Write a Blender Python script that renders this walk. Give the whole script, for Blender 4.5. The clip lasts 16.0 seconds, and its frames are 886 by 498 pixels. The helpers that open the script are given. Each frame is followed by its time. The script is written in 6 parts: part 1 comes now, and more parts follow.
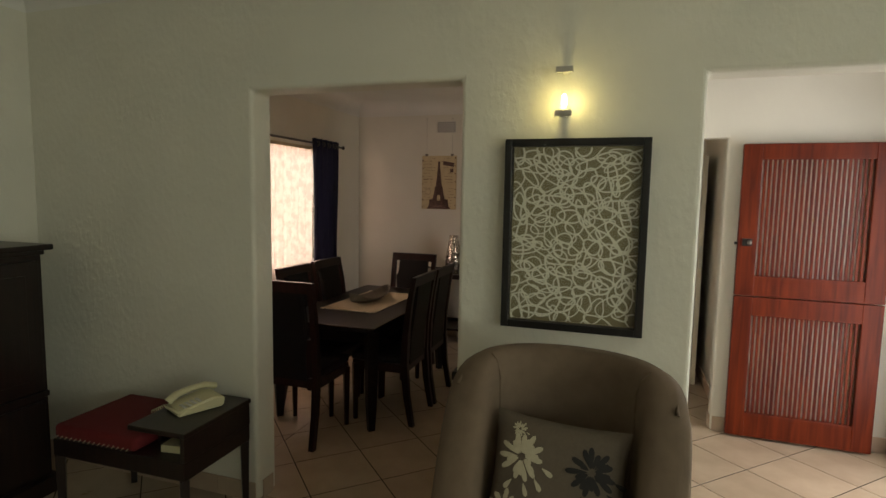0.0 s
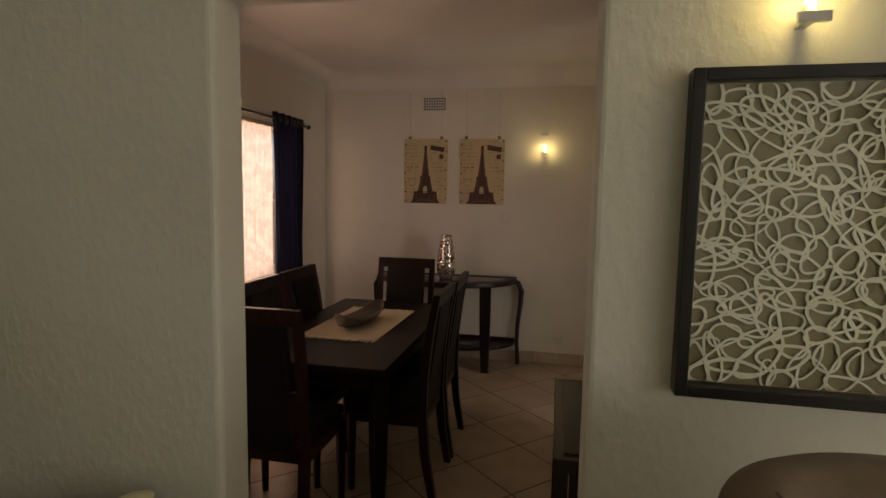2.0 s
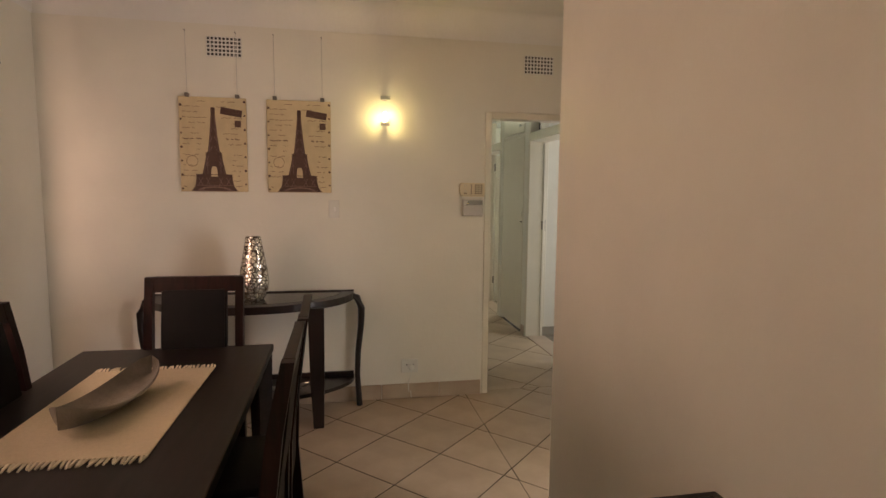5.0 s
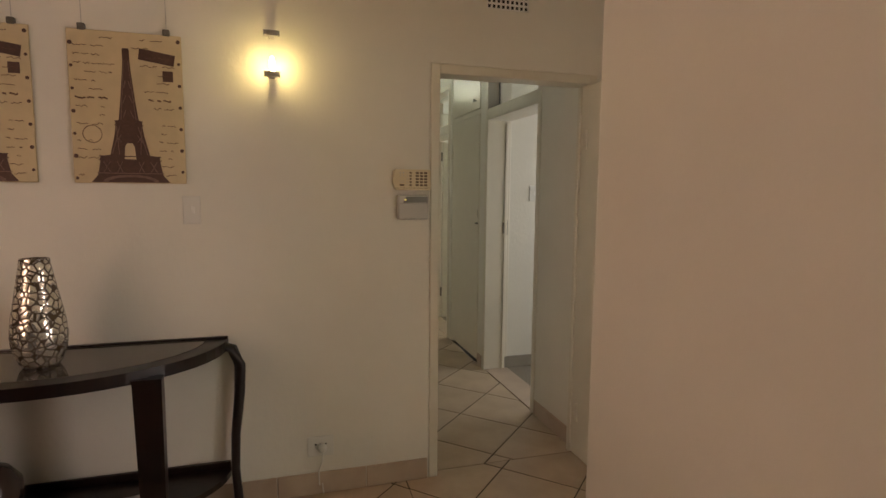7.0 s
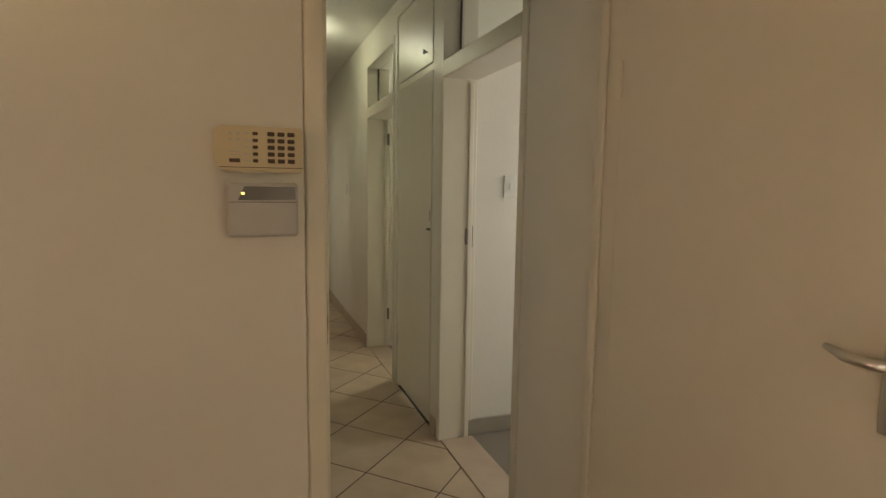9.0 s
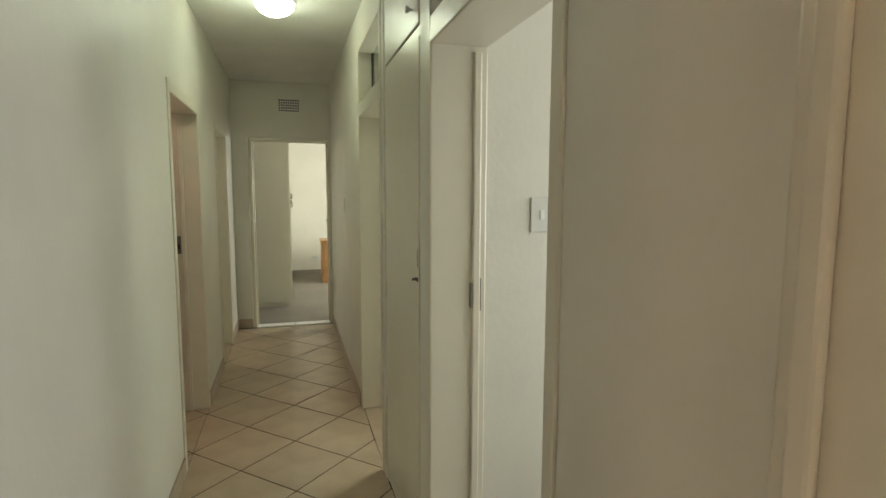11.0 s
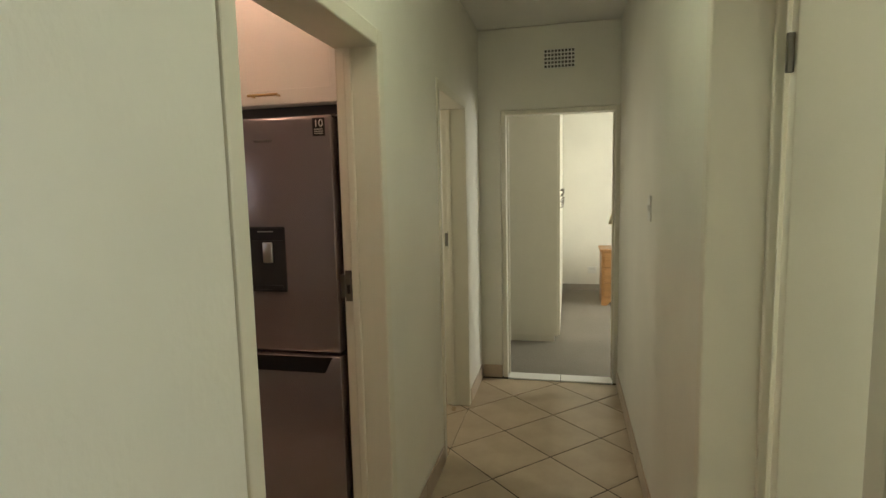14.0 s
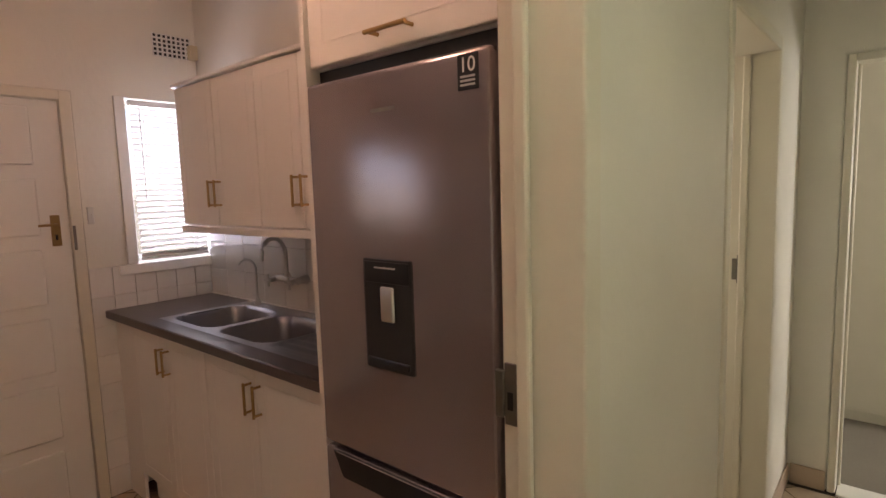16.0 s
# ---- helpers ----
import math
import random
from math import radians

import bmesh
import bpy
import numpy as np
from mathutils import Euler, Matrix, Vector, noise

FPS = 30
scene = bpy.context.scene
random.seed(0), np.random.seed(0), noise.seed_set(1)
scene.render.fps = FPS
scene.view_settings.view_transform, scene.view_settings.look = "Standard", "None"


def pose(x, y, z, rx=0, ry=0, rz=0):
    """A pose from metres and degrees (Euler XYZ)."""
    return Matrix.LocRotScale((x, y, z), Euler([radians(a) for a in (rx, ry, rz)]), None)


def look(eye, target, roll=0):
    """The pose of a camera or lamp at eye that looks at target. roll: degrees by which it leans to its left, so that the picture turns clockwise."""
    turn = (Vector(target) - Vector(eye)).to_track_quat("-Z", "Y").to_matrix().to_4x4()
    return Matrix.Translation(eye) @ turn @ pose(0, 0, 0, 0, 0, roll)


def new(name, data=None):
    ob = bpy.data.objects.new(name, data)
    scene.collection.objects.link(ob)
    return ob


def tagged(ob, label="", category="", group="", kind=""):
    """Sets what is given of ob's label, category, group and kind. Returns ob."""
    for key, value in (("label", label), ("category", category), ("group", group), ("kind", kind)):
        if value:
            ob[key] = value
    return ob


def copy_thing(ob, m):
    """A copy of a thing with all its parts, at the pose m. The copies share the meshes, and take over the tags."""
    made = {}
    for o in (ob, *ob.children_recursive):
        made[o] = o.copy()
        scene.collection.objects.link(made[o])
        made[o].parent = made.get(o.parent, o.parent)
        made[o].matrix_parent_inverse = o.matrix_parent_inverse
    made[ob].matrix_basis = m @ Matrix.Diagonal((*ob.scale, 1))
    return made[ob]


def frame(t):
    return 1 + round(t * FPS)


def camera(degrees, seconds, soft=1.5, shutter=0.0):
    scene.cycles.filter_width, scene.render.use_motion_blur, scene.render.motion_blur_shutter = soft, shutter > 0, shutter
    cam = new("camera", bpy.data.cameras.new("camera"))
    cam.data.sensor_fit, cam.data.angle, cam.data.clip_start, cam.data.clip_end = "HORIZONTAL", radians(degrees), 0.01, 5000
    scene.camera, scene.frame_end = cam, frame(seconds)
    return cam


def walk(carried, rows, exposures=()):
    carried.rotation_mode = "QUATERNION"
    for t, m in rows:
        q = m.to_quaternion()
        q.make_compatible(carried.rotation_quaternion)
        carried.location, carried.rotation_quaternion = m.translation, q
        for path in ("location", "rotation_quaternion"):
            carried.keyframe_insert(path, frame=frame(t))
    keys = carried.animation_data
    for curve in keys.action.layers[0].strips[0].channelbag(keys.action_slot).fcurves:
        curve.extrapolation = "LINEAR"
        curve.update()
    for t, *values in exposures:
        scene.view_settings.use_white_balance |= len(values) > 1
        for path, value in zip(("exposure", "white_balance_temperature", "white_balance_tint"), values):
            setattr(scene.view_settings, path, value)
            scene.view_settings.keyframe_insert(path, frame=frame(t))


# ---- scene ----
cam = camera(78.2, 16.0)
PATH = [
    (0, (0.196, -0.546, 1.659), (-0.427, 1.344, 1.464), 1.0),
    (0.5, (-0.003, -0.285, 1.639), (-0.588, 1.617, 1.441), 0.9),
    (1, (-0.18, -0.036, 1.62), (-0.725, 1.877, 1.418), 1.0),
    (1.5, (-0.392, 0.152, 1.6), (-0.9, 2.076, 1.399), 0.8),
    (2, (-0.593, 0.332, 1.593), (-1.0, 2.279, 1.392), 1.0),
    (2.5, (-0.748, 0.544, 1.574), (-0.995, 2.519, 1.377), 1.2),
    (3, (-0.904, 0.749, 1.566), (-0.979, 2.738, 1.37), 1.2),
    (5.5, (-1.041, 1.909, 1.491), (-0.613, 3.852, 1.289), 0.5),
    (6, (-0.915, 2.229, 1.492), (-0.438, 4.16, 1.289), 0.5),
    (6.5, (-0.805, 2.543, 1.487), (-0.277, 4.462, 1.283), 0.4),
    (7, (-0.707, 2.897, 1.478), (-0.142, 4.804, 1.268), 0.5),
    (7.5, (-0.565, 3.248, 1.462), (0.046, 5.141, 1.25), 0.3),
    (8, (-0.379, 3.582, 1.477), (0.24, 5.471, 1.256), 0.6),
    (8.5, (-0.263, 3.957, 1.452), (0.388, 5.833, 1.223), 0.5),
    (9, (-0.135, 4.202, 1.454), (0.543, 6.07, 1.232), 0.8),
    (9.2, (-0.068, 4.3, 1.455), (0.621, 6.165, 1.236), 0.7),
    (11.3, (0.496, 5.441, 1.56), (0.949, 7.377, 1.348), -0.1),
    (11.5, (0.547, 5.609, 1.551), (0.906, 7.565, 1.339), 0.0),
    (12, (0.574, 5.948, 1.547), (0.782, 7.926, 1.335), 0.0),
    (12.5, (0.584, 6.304, 1.559), (0.675, 8.29, 1.336), -0.4),
    (13, (0.583, 6.671, 1.561), (0.512, 8.656, 1.331), -0.5),
    (13.5, (0.547, 7.02, 1.57), (0.289, 8.989, 1.334), -0.8),
    (14, (0.505, 7.333, 1.547), (0.06, 9.27, 1.324), -1.3),
    (14.5, (0.479, 7.632, 1.564), (-0.163, 9.512, 1.336), -1.1),
    (15, (0.391, 7.915, 1.549), (-0.466, 9.709, 1.332), -1.5),
    (15.5, (0.303, 8.185, 1.565), (-0.737, 9.879, 1.346), -1.6),
    (16, (0.23, 8.442, 1.566), (-1.055, 9.958, 1.347), -1.7),
]
walk(cam, [(t, look(eye, target, roll)) for t, eye, target, roll in PATH], exposures=[(0, -0.53, 6350, 13), (1, -0.76, 6450, 18), (1.5, -0.78, 6550, 20), (2.5, -0.38, 6850, 25), (5.3, 0.63, 6500, 21), (6.3, 0.48, 6500, 22), (7.5, 0.22, 6750, 21), (9, 0.36, 7050, 20), (11.3, 0.80, 6350, 10), (12.5, 0.78, 6350, 11), (13.5, 0.76, 6550, 12), (14.5, 0.82, 6600, 14), (15.5, 1.06, 6700, 22), (16, 1.03, 6750, 26)])

# ---- light ----
world = bpy.data.worlds.new("sky_world")
scene.world = world
world.use_nodes = True
wn = world.node_tree
sky = wn.nodes.new("ShaderNodeTexSky")
sky.sky_type, sky.sun_disc = "NISHITA", False
sky.sun_elevation, sky.sun_rotation = radians(66), radians(195)
wn.links.new(sky.outputs[0], wn.nodes["Background"].inputs[0])
wn.nodes["Background"].inputs[1].default_value = 0.12


def sun_lamp():
    d = bpy.data.lights.new("sun", "SUN")
    d.energy, d.angle, d.color = 3.0, radians(0.5), (1.0, 0.95, 0.87)
    ob = new("sun", d)
    ob.matrix_world = look((-0.95, -3.5, 8.2), (0, 0, 0))


def window_light(name, at, aim, w, h, watts, color):
    """Sky light in the opening of a window or door, real or added."""
    d = bpy.data.lights.new(name, "AREA")
    d.shape, d.size, d.size_y, d.energy, d.color = "RECTANGLE", w, h, watts, color
    ob = new(name, d)
    ob.matrix_world = look(at, aim)


def bulb(name, at, watts, color, radius):
    d = bpy.data.lights.new(name, "POINT")
    d.energy, d.color, d.shadow_soft_size = watts, color, radius
    new(name, d).location = at


sun_lamp()
window_light("sky_living_east", (3.12, -3.1, 1.65), (0, -2.4, 1.2), 1.3, 1.25, 26, (0.95, 1.0, 0.80))
# Added fill from an unseen side opening, to light the front wall.
window_light("fill_living_side", (3.12, -0.6, 1.5), (0, -0.6, 1.2), 1.9, 1.15, 38, (0.95, 1.0, 0.80))
window_light("sky_dining", (-2.925, 3.75, 1.51), (0, 3.75, 1.51), 1.96, 1.15, 70, (1.0, 0.66, 0.47))
window_light("sky_hall", (2.02, 2.7, 1.1), (0, 2.9, 0.9), 0.9, 1.9, 49, (1.0, 0.96, 0.88))
window_light("sky_kitchen", (-2.93, 9.80, 1.65), (0, 9.80, 1.65), 0.36, 0.8, 4.5, (0.78, 0.83, 1.0))
window_light("sky_kitchen_south", (-2.87, 7.0, 1.82), (0, 7.6, 1.5), 1.3, 0.62, 0.5, (1.0, 0.74, 0.70))
# Added fill lamp without a known source; it brightens the pantry door jamb.
window_light("fill_pantry", (-1.68, 10.85, 1.6), (0, 10.85, 1.3), 0.5, 0.7, 5, (1.0, 0.93, 0.74))
window_light("sky_study", (2.92, 6.4, 1.5), (0, 6.5, 1.3), 1.2, 1.2, 15, (0.94, 0.98, 0.94))
window_light("sky_bathroom", (2.92, 9.6, 1.5), (0, 9.3, 1.3), 1.2, 1.2, 42, (0.90, 0.98, 0.85))
window_light("sky_bedroom", (3.42, 13.6, 1.5), (0, 13.6, 1.2), 1.8, 1.2, 52, (0.97, 1.0, 0.88))
bulb("sconce_bulb", (-0.055, 1.735, 2.045), 1.9, (1.0, 0.82, 0.26), 0.02)
bulb("sconce_bulb", (-0.733, 5.43, 2.01), 1.9, (1.0, 0.80, 0.28), 0.02)
bulb("bedside_bulb", (1.17, 14.63, 1.128), 2.6, (1.0, 0.78, 0.46), 0.03)
# Unseen lamp added as warm fill for the kitchen.
bulb("kitchen_fill_bulb", (-1.10, 8.60, 2.56), 7.8, (1.0, 0.62, 0.42), 0.07)
bulb("corridor_bulb", (0.36, 8.93, 2.60), 3.4, (0.89, 1.0, 0.66), 0.08)

# ---- materials ----


def node_mat(name):
    m = bpy.data.materials.new(name)
    m.use_nodes = True
    nt = m.node_tree
    return m, nt, nt.nodes["Principled BSDF"]


def surface(name, color, rough=0.6, metal=0.0, vary=0.06, scale=9.0, bump=0.0, bump_scale=120.0, coat=0.0, spec=0.5, big=1.3):
    """Paint, wood, metal and the like: base colour that varies at two scales, fine relief."""
    m, nt, bsdf = node_mat(name)
    co = nt.nodes.new("ShaderNodeTexCoord")
    n1 = nt.nodes.new("ShaderNodeTexNoise")
    n1.inputs["Scale"].default_value, n1.inputs["Detail"].default_value = scale, 6
    n2 = nt.nodes.new("ShaderNodeTexNoise")
    n2.inputs["Scale"].default_value, n2.inputs["Detail"].default_value = big, 3
    add = nt.nodes.new("ShaderNodeMath")
    add.operation = "ADD"
    ramp = nt.nodes.new("ShaderNodeMapRange")
    ramp.inputs[1].default_value, ramp.inputs[2].default_value = 0.6, 1.4
    ramp.inputs[3].default_value, ramp.inputs[4].default_value = 1 - vary, 1 + vary
    mix = nt.nodes.new("ShaderNodeVectorMath")
    mix.operation = "SCALE"
    mix.inputs[0].default_value = color
    for n in (n1, n2):
        nt.links.new(co.outputs["Object"], n.inputs["Vector"])
    nt.links.new(n1.outputs["Fac"], add.inputs[0])
    nt.links.new(n2.outputs["Fac"], add.inputs[1])
    nt.links.new(add.outputs[0], ramp.inputs[0])
    nt.links.new(ramp.outputs[0], mix.inputs["Scale"])
    nt.links.new(mix.outputs[0], bsdf.inputs["Base Color"])
    bsdf.inputs["Roughness"].default_value, bsdf.inputs["Metallic"].default_value = rough, metal
    bsdf.inputs["Coat Weight"].default_value = coat
    bsdf.inputs["Specular IOR Level"].default_value = spec
    if bump:
        nb = nt.nodes.new("ShaderNodeTexNoise")
        nb.inputs["Scale"].default_value, nb.inputs["Detail"].default_value = bump_scale, 3
        b = nt.nodes.new("ShaderNodeBump")
        b.inputs["Strength"].default_value, b.inputs["Distance"].default_value = bump, 0.01
        nt.links.new(co.outputs["Object"], nb.inputs["Vector"])
        nt.links.new(nb.outputs["Fac"], b.inputs["Height"])
        nt.links.new(b.outputs[0], bsdf.inputs["Normal"])
    return m


def wood(name, dark, light, rough=0.35, scale=14.0, axis=2, coat=0.0):
    """Grain drawn out along one axis."""
    m, nt, bsdf = node_mat(name)
    co = nt.nodes.new("ShaderNodeTexCoord")
    mp = nt.nodes.new("ShaderNodeMapping")
    s = [scale, scale, scale]
    s[axis] = scale * 0.07
    mp.inputs["Scale"].default_value = s
    n1 = nt.nodes.new("ShaderNodeTexNoise")
    n1.inputs["Scale"].default_value, n1.inputs["Detail"].default_value, n1.inputs["Distortion"].default_value = 3.0, 8, 0.6
    ramp = nt.nodes.new("ShaderNodeValToRGB")
    ramp.color_ramp.elements[0].position, ramp.color_ramp.elements[1].position = 0.35, 0.7
    ramp.color_ramp.elements[0].color, ramp.color_ramp.elements[1].color = (*dark, 1), (*light, 1)
    b = nt.nodes.new("ShaderNodeBump")
    b.inputs["Strength"].default_value, b.inputs["Distance"].default_value = 0.12, 0.004
    nt.links.new(co.outputs["Object"], mp.inputs[0])
    nt.links.new(mp.outputs[0], n1.inputs["Vector"])
    nt.links.new(n1.outputs["Fac"], ramp.inputs[0])
    nt.links.new(n1.outputs["Fac"], b.inputs["Height"])
    nt.links.new(ramp.outputs[0], bsdf.inputs["Base Color"])
    nt.links.new(b.outputs[0], bsdf.inputs["Normal"])
    bsdf.inputs["Roughness"].default_value, bsdf.inputs["Coat Weight"].default_value = rough, coat
    return m


def glass(name, tint=(1, 1, 1), rough=0.0):
    m, nt, bsdf = node_mat(name)
    bsdf.inputs["Base Color"].default_value = (*tint, 1)
    bsdf.inputs["Transmission Weight"].default_value, bsdf.inputs["Roughness"].default_value = 1.0, rough
    bsdf.inputs["IOR"].default_value = 1.45
    return m


def emitter(name, color, power):
    m, nt, bsdf = node_mat(name)
    bsdf.inputs["Base Color"].default_value = (*color, 1)
    bsdf.inputs["Emission Color"].default_value, bsdf.inputs["Emission Strength"].default_value = (*color, 1), power
    return m


def plaster(name, color, strength, scale, rough=0.62):
    """Painted plaster: trowelled lumps at two sizes under a matt paint, faint scuffs."""
    m, nt, bsdf = node_mat(name)
    co = nt.nodes.new("ShaderNodeTexCoord")
    mp = nt.nodes.new("ShaderNodeMapping")
    mp.inputs["Scale"].default_value = (1, 1, 0.7)
    n1 = nt.nodes.new("ShaderNodeTexNoise")
    n1.inputs["Scale"].default_value, n1.inputs["Detail"].default_value = scale, 5
    n2 = nt.nodes.new("ShaderNodeTexNoise")
    n2.inputs["Scale"].default_value, n2.inputs["Detail"].default_value = 2.2, 4
    r1 = nt.nodes.new("ShaderNodeMapRange")
    r1.inputs[1].default_value, r1.inputs[2].default_value = 0.42, 0.66
    r2 = nt.nodes.new("ShaderNodeMapRange")
    r2.inputs[1].default_value, r2.inputs[2].default_value = 0.3, 0.7
    r2.inputs[3].default_value, r2.inputs[4].default_value = 0.95, 1.03
    sc = nt.nodes.new("ShaderNodeVectorMath")
    sc.operation = "SCALE"
    sc.inputs[0].default_value = color
    b = nt.nodes.new("ShaderNodeBump")
    b.inputs["Strength"].default_value, b.inputs["Distance"].default_value = strength, 0.006
    nt.links.new(co.outputs["Object"], mp.inputs[0])
    nt.links.new(mp.outputs[0], n1.inputs["Vector"])
    nt.links.new(co.outputs["Object"], n2.inputs["Vector"])
    nt.links.new(n1.outputs["Fac"], r1.inputs[0])
    nt.links.new(n2.outputs["Fac"], r2.inputs[0])
    nt.links.new(r2.outputs[0], sc.inputs["Scale"])
    nt.links.new(sc.outputs[0], bsdf.inputs["Base Color"])
    nt.links.new(r1.outputs[0], b.inputs["Height"])
    nt.links.new(b.outputs[0], bsdf.inputs["Normal"])
    bsdf.inputs["Roughness"].default_value = rough
    return m


def tile_mat(name, c1, c2, rough=0.28):
    """Glazed floor tile, cloudy, each tile a little different."""
    m, nt, bsdf = node_mat(name)
    co = nt.nodes.new("ShaderNodeTexCoord")
    info = nt.nodes.new("ShaderNodeObjectInfo")
    geo = nt.nodes.new("ShaderNodeNewGeometry")
    n1 = nt.nodes.new("ShaderNodeTexNoise")
    n1.inputs["Scale"].default_value, n1.inputs["Detail"].default_value = 5.0, 8
    ramp = nt.nodes.new("ShaderNodeValToRGB")
    ramp.color_ramp.elements[0].position, ramp.color_ramp.elements[1].position = 0.3, 0.72
    ramp.color_ramp.elements[0].color, ramp.color_ramp.elements[1].color = (*c1, 1), (*c2, 1)
    a = nt.nodes.new("ShaderNodeMath")
    a.operation = "ADD"
    r = nt.nodes.new("ShaderNodeMapRange")
    r.inputs[2].default_value, r.inputs[3].default_value, r.inputs[4].default_value = 2.0, 0.9, 1.08
    sc = nt.nodes.new("ShaderNodeVectorMath")
    sc.operation = "SCALE"
    rr = nt.nodes.new("ShaderNodeMapRange")
    rr.inputs[3].default_value, rr.inputs[4].default_value = rough - 0.08, rough + 0.14
    nt.links.new(co.outputs["Object"], n1.inputs["Vector"])
    nt.links.new(n1.outputs["Fac"], ramp.inputs[0])
    nt.links.new(info.outputs["Random"], a.inputs[0])
    nt.links.new(geo.outputs["Random Per Island"], a.inputs[1])
    nt.links.new(a.outputs[0], r.inputs[0])
    nt.links.new(ramp.outputs[0], sc.inputs[0])
    nt.links.new(r.outputs[0], sc.inputs["Scale"])
    nt.links.new(sc.outputs[0], bsdf.inputs["Base Color"])
    nt.links.new(n1.outputs["Fac"], rr.inputs[0])
    nt.links.new(rr.outputs[0], bsdf.inputs["Roughness"])
    return m


M_WALL_ROUGH = plaster("living_plaster", (0.72, 0.70, 0.61), 0.2, 34)
M_WALL = plaster("wall_paint", (0.74, 0.715, 0.63), 0.06, 40, 0.45)
M_CEIL = plaster("ceiling_paint", (0.76, 0.75, 0.71), 0.08, 40, 0.7)
M_TILE = tile_mat("floor_tile", (0.41, 0.305, 0.205), (0.54, 0.43, 0.31))
M_GROUT = surface("grout", (0.035, 0.027, 0.02), 0.9, vary=0.2)
M_SKIRT = tile_mat("skirting_tile", (0.40, 0.30, 0.22), (0.50, 0.40, 0.30), 0.35)
M_CARPET = surface("carpet", (0.23, 0.20, 0.16), 0.95, vary=0.18, scale=160, bump=0.6, bump_scale=400)
M_GLOSS = surface("cream_gloss_paint", (0.70, 0.66, 0.55), 0.32, vary=0.03, bump=0.05, bump_scale=30)
M_WHITE = surface("white_paint", (0.78, 0.77, 0.73), 0.4, vary=0.02)
M_EARTH = surface("garden_ground", (0.20, 0.17, 0.10), 0.95, vary=0.3, scale=3)
M_DARK = wood("dark_wood", (0.007, 0.004, 0.0035), (0.018, 0.008, 0.006), 0.32, 10, 2)
M_CHROME = surface("brushed_steel", (0.62, 0.61, 0.58), 0.28, 1.0, vary=0.05)
M_BLACK = surface("black_paint", (0.012, 0.011, 0.011), 0.35, vary=0.1)

# ---- building tools ----


def part(name, bm, mat, parent=None, label="", smooth=0):
    """Links a bmesh as one mesh object, under a thing or a part if one is given."""
    me = bpy.data.meshes.new(name)
    bm.to_mesh(me)
    bm.free()
    for one in (mat if isinstance(mat, (list, tuple)) else [mat]):
        me.materials.append(one)
    ob = new(name, me)
    if smooth:
        me.shade_smooth()
        me.set_sharp_from_angle(angle=radians(smooth))
    if parent:
        ob.parent = parent
    if label:
        tagged(ob, label)
    return ob


def thing(name, at, label, category, group="", rz=0.0, kind=""):
    ob = new(name)
    ob.empty_display_size = 0.1
    ob.matrix_basis = pose(*at, 0, 0, rz)
    return tagged(ob, label, category, group, kind)


def add_box(bm, x0, x1, y0, y1, z0, z1, bevel=0.0, seg=2, mat=0):
    v = [bm.verts.new(p) for p in ((x0, y0, z0), (x1, y0, z0), (x1, y1, z0), (x0, y1, z0), (x0, y0, z1), (x1, y0, z1), (x1, y1, z1), (x0, y1, z1))]
    fs = [bm.faces.new([v[i] for i in q]) for q in ((3, 2, 1, 0), (4, 5, 6, 7), (0, 1, 5, 4), (1, 2, 6, 5), (2, 3, 7, 6), (3, 0, 4, 7))]
    for f in fs:
        f.material_index = mat
    if bevel:
        es = list({e for f in fs for e in f.edges})
        r = bmesh.ops.bevel(bm, geom=es, offset=bevel, segments=seg, affect="EDGES", profile=0.5)
        for f in r["faces"]:
            f.material_index = mat
    return v


def box(x0, x1, y0, y1, z0, z1, bevel=0.0, seg=2):
    bm = bmesh.new()
    add_box(bm, x0, x1, y0, y1, z0, z1, bevel, seg)
    return bm


def add_tube(bm, points, radius, sides=10, flat=1.0, cap=True):
    """A round bar along points; radius may be a list; flat squeezes it sideways."""
    rings = []
    pts = [Vector(p) for p in points]
    for i, p in enumerate(pts):
        d = (pts[min(i + 1, len(pts) - 1)] - pts[max(i - 1, 0)]).normalized()
        up = Vector((0, 0, 1)) if abs(d.z) < 0.95 else Vector((0, 1, 0))
        a = d.cross(up).normalized()
        b = a.cross(d).normalized()
        r = radius[i] if isinstance(radius, (list, tuple)) else radius
        rings.append([bm.verts.new(p + a * math.cos(2 * math.pi * k / sides) * r + b * math.sin(2 * math.pi * k / sides) * r * flat) for k in range(sides)])
    for q, w in zip(rings, rings[1:]):
        for k in range(sides):
            bm.faces.new((q[k], q[(k + 1) % sides], w[(k + 1) % sides], w[k]))
    if cap:
        bm.faces.new(rings[0][::-1])
        bm.faces.new(rings[-1])
    bmesh.ops.recalc_face_normals(bm, faces=bm.faces)
    return bm


def tube(points, radius, sides=10, flat=1.0):
    return add_tube(bmesh.new(), points, radius, sides, flat)


def lathe(profile, sides=32, center=(0, 0)):
    """Turns a list of (radius, z) about the upright axis."""
    bm = bmesh.new()
    rings = [[bm.verts.new((center[0] + r * math.cos(2 * math.pi * k / sides), center[1] + r * math.sin(2 * math.pi * k / sides), z)) for k in range(sides)] for r, z in profile]
    for q, w in zip(rings, rings[1:]):
        for k in range(sides):
            bm.faces.new((q[k], q[(k + 1) % sides], w[(k + 1) % sides], w[k]))
    bm.faces.new(rings[0][::-1])
    bm.faces.new(rings[-1])
    bmesh.ops.recalc_face_normals(bm, faces=bm.faces)
    return bm


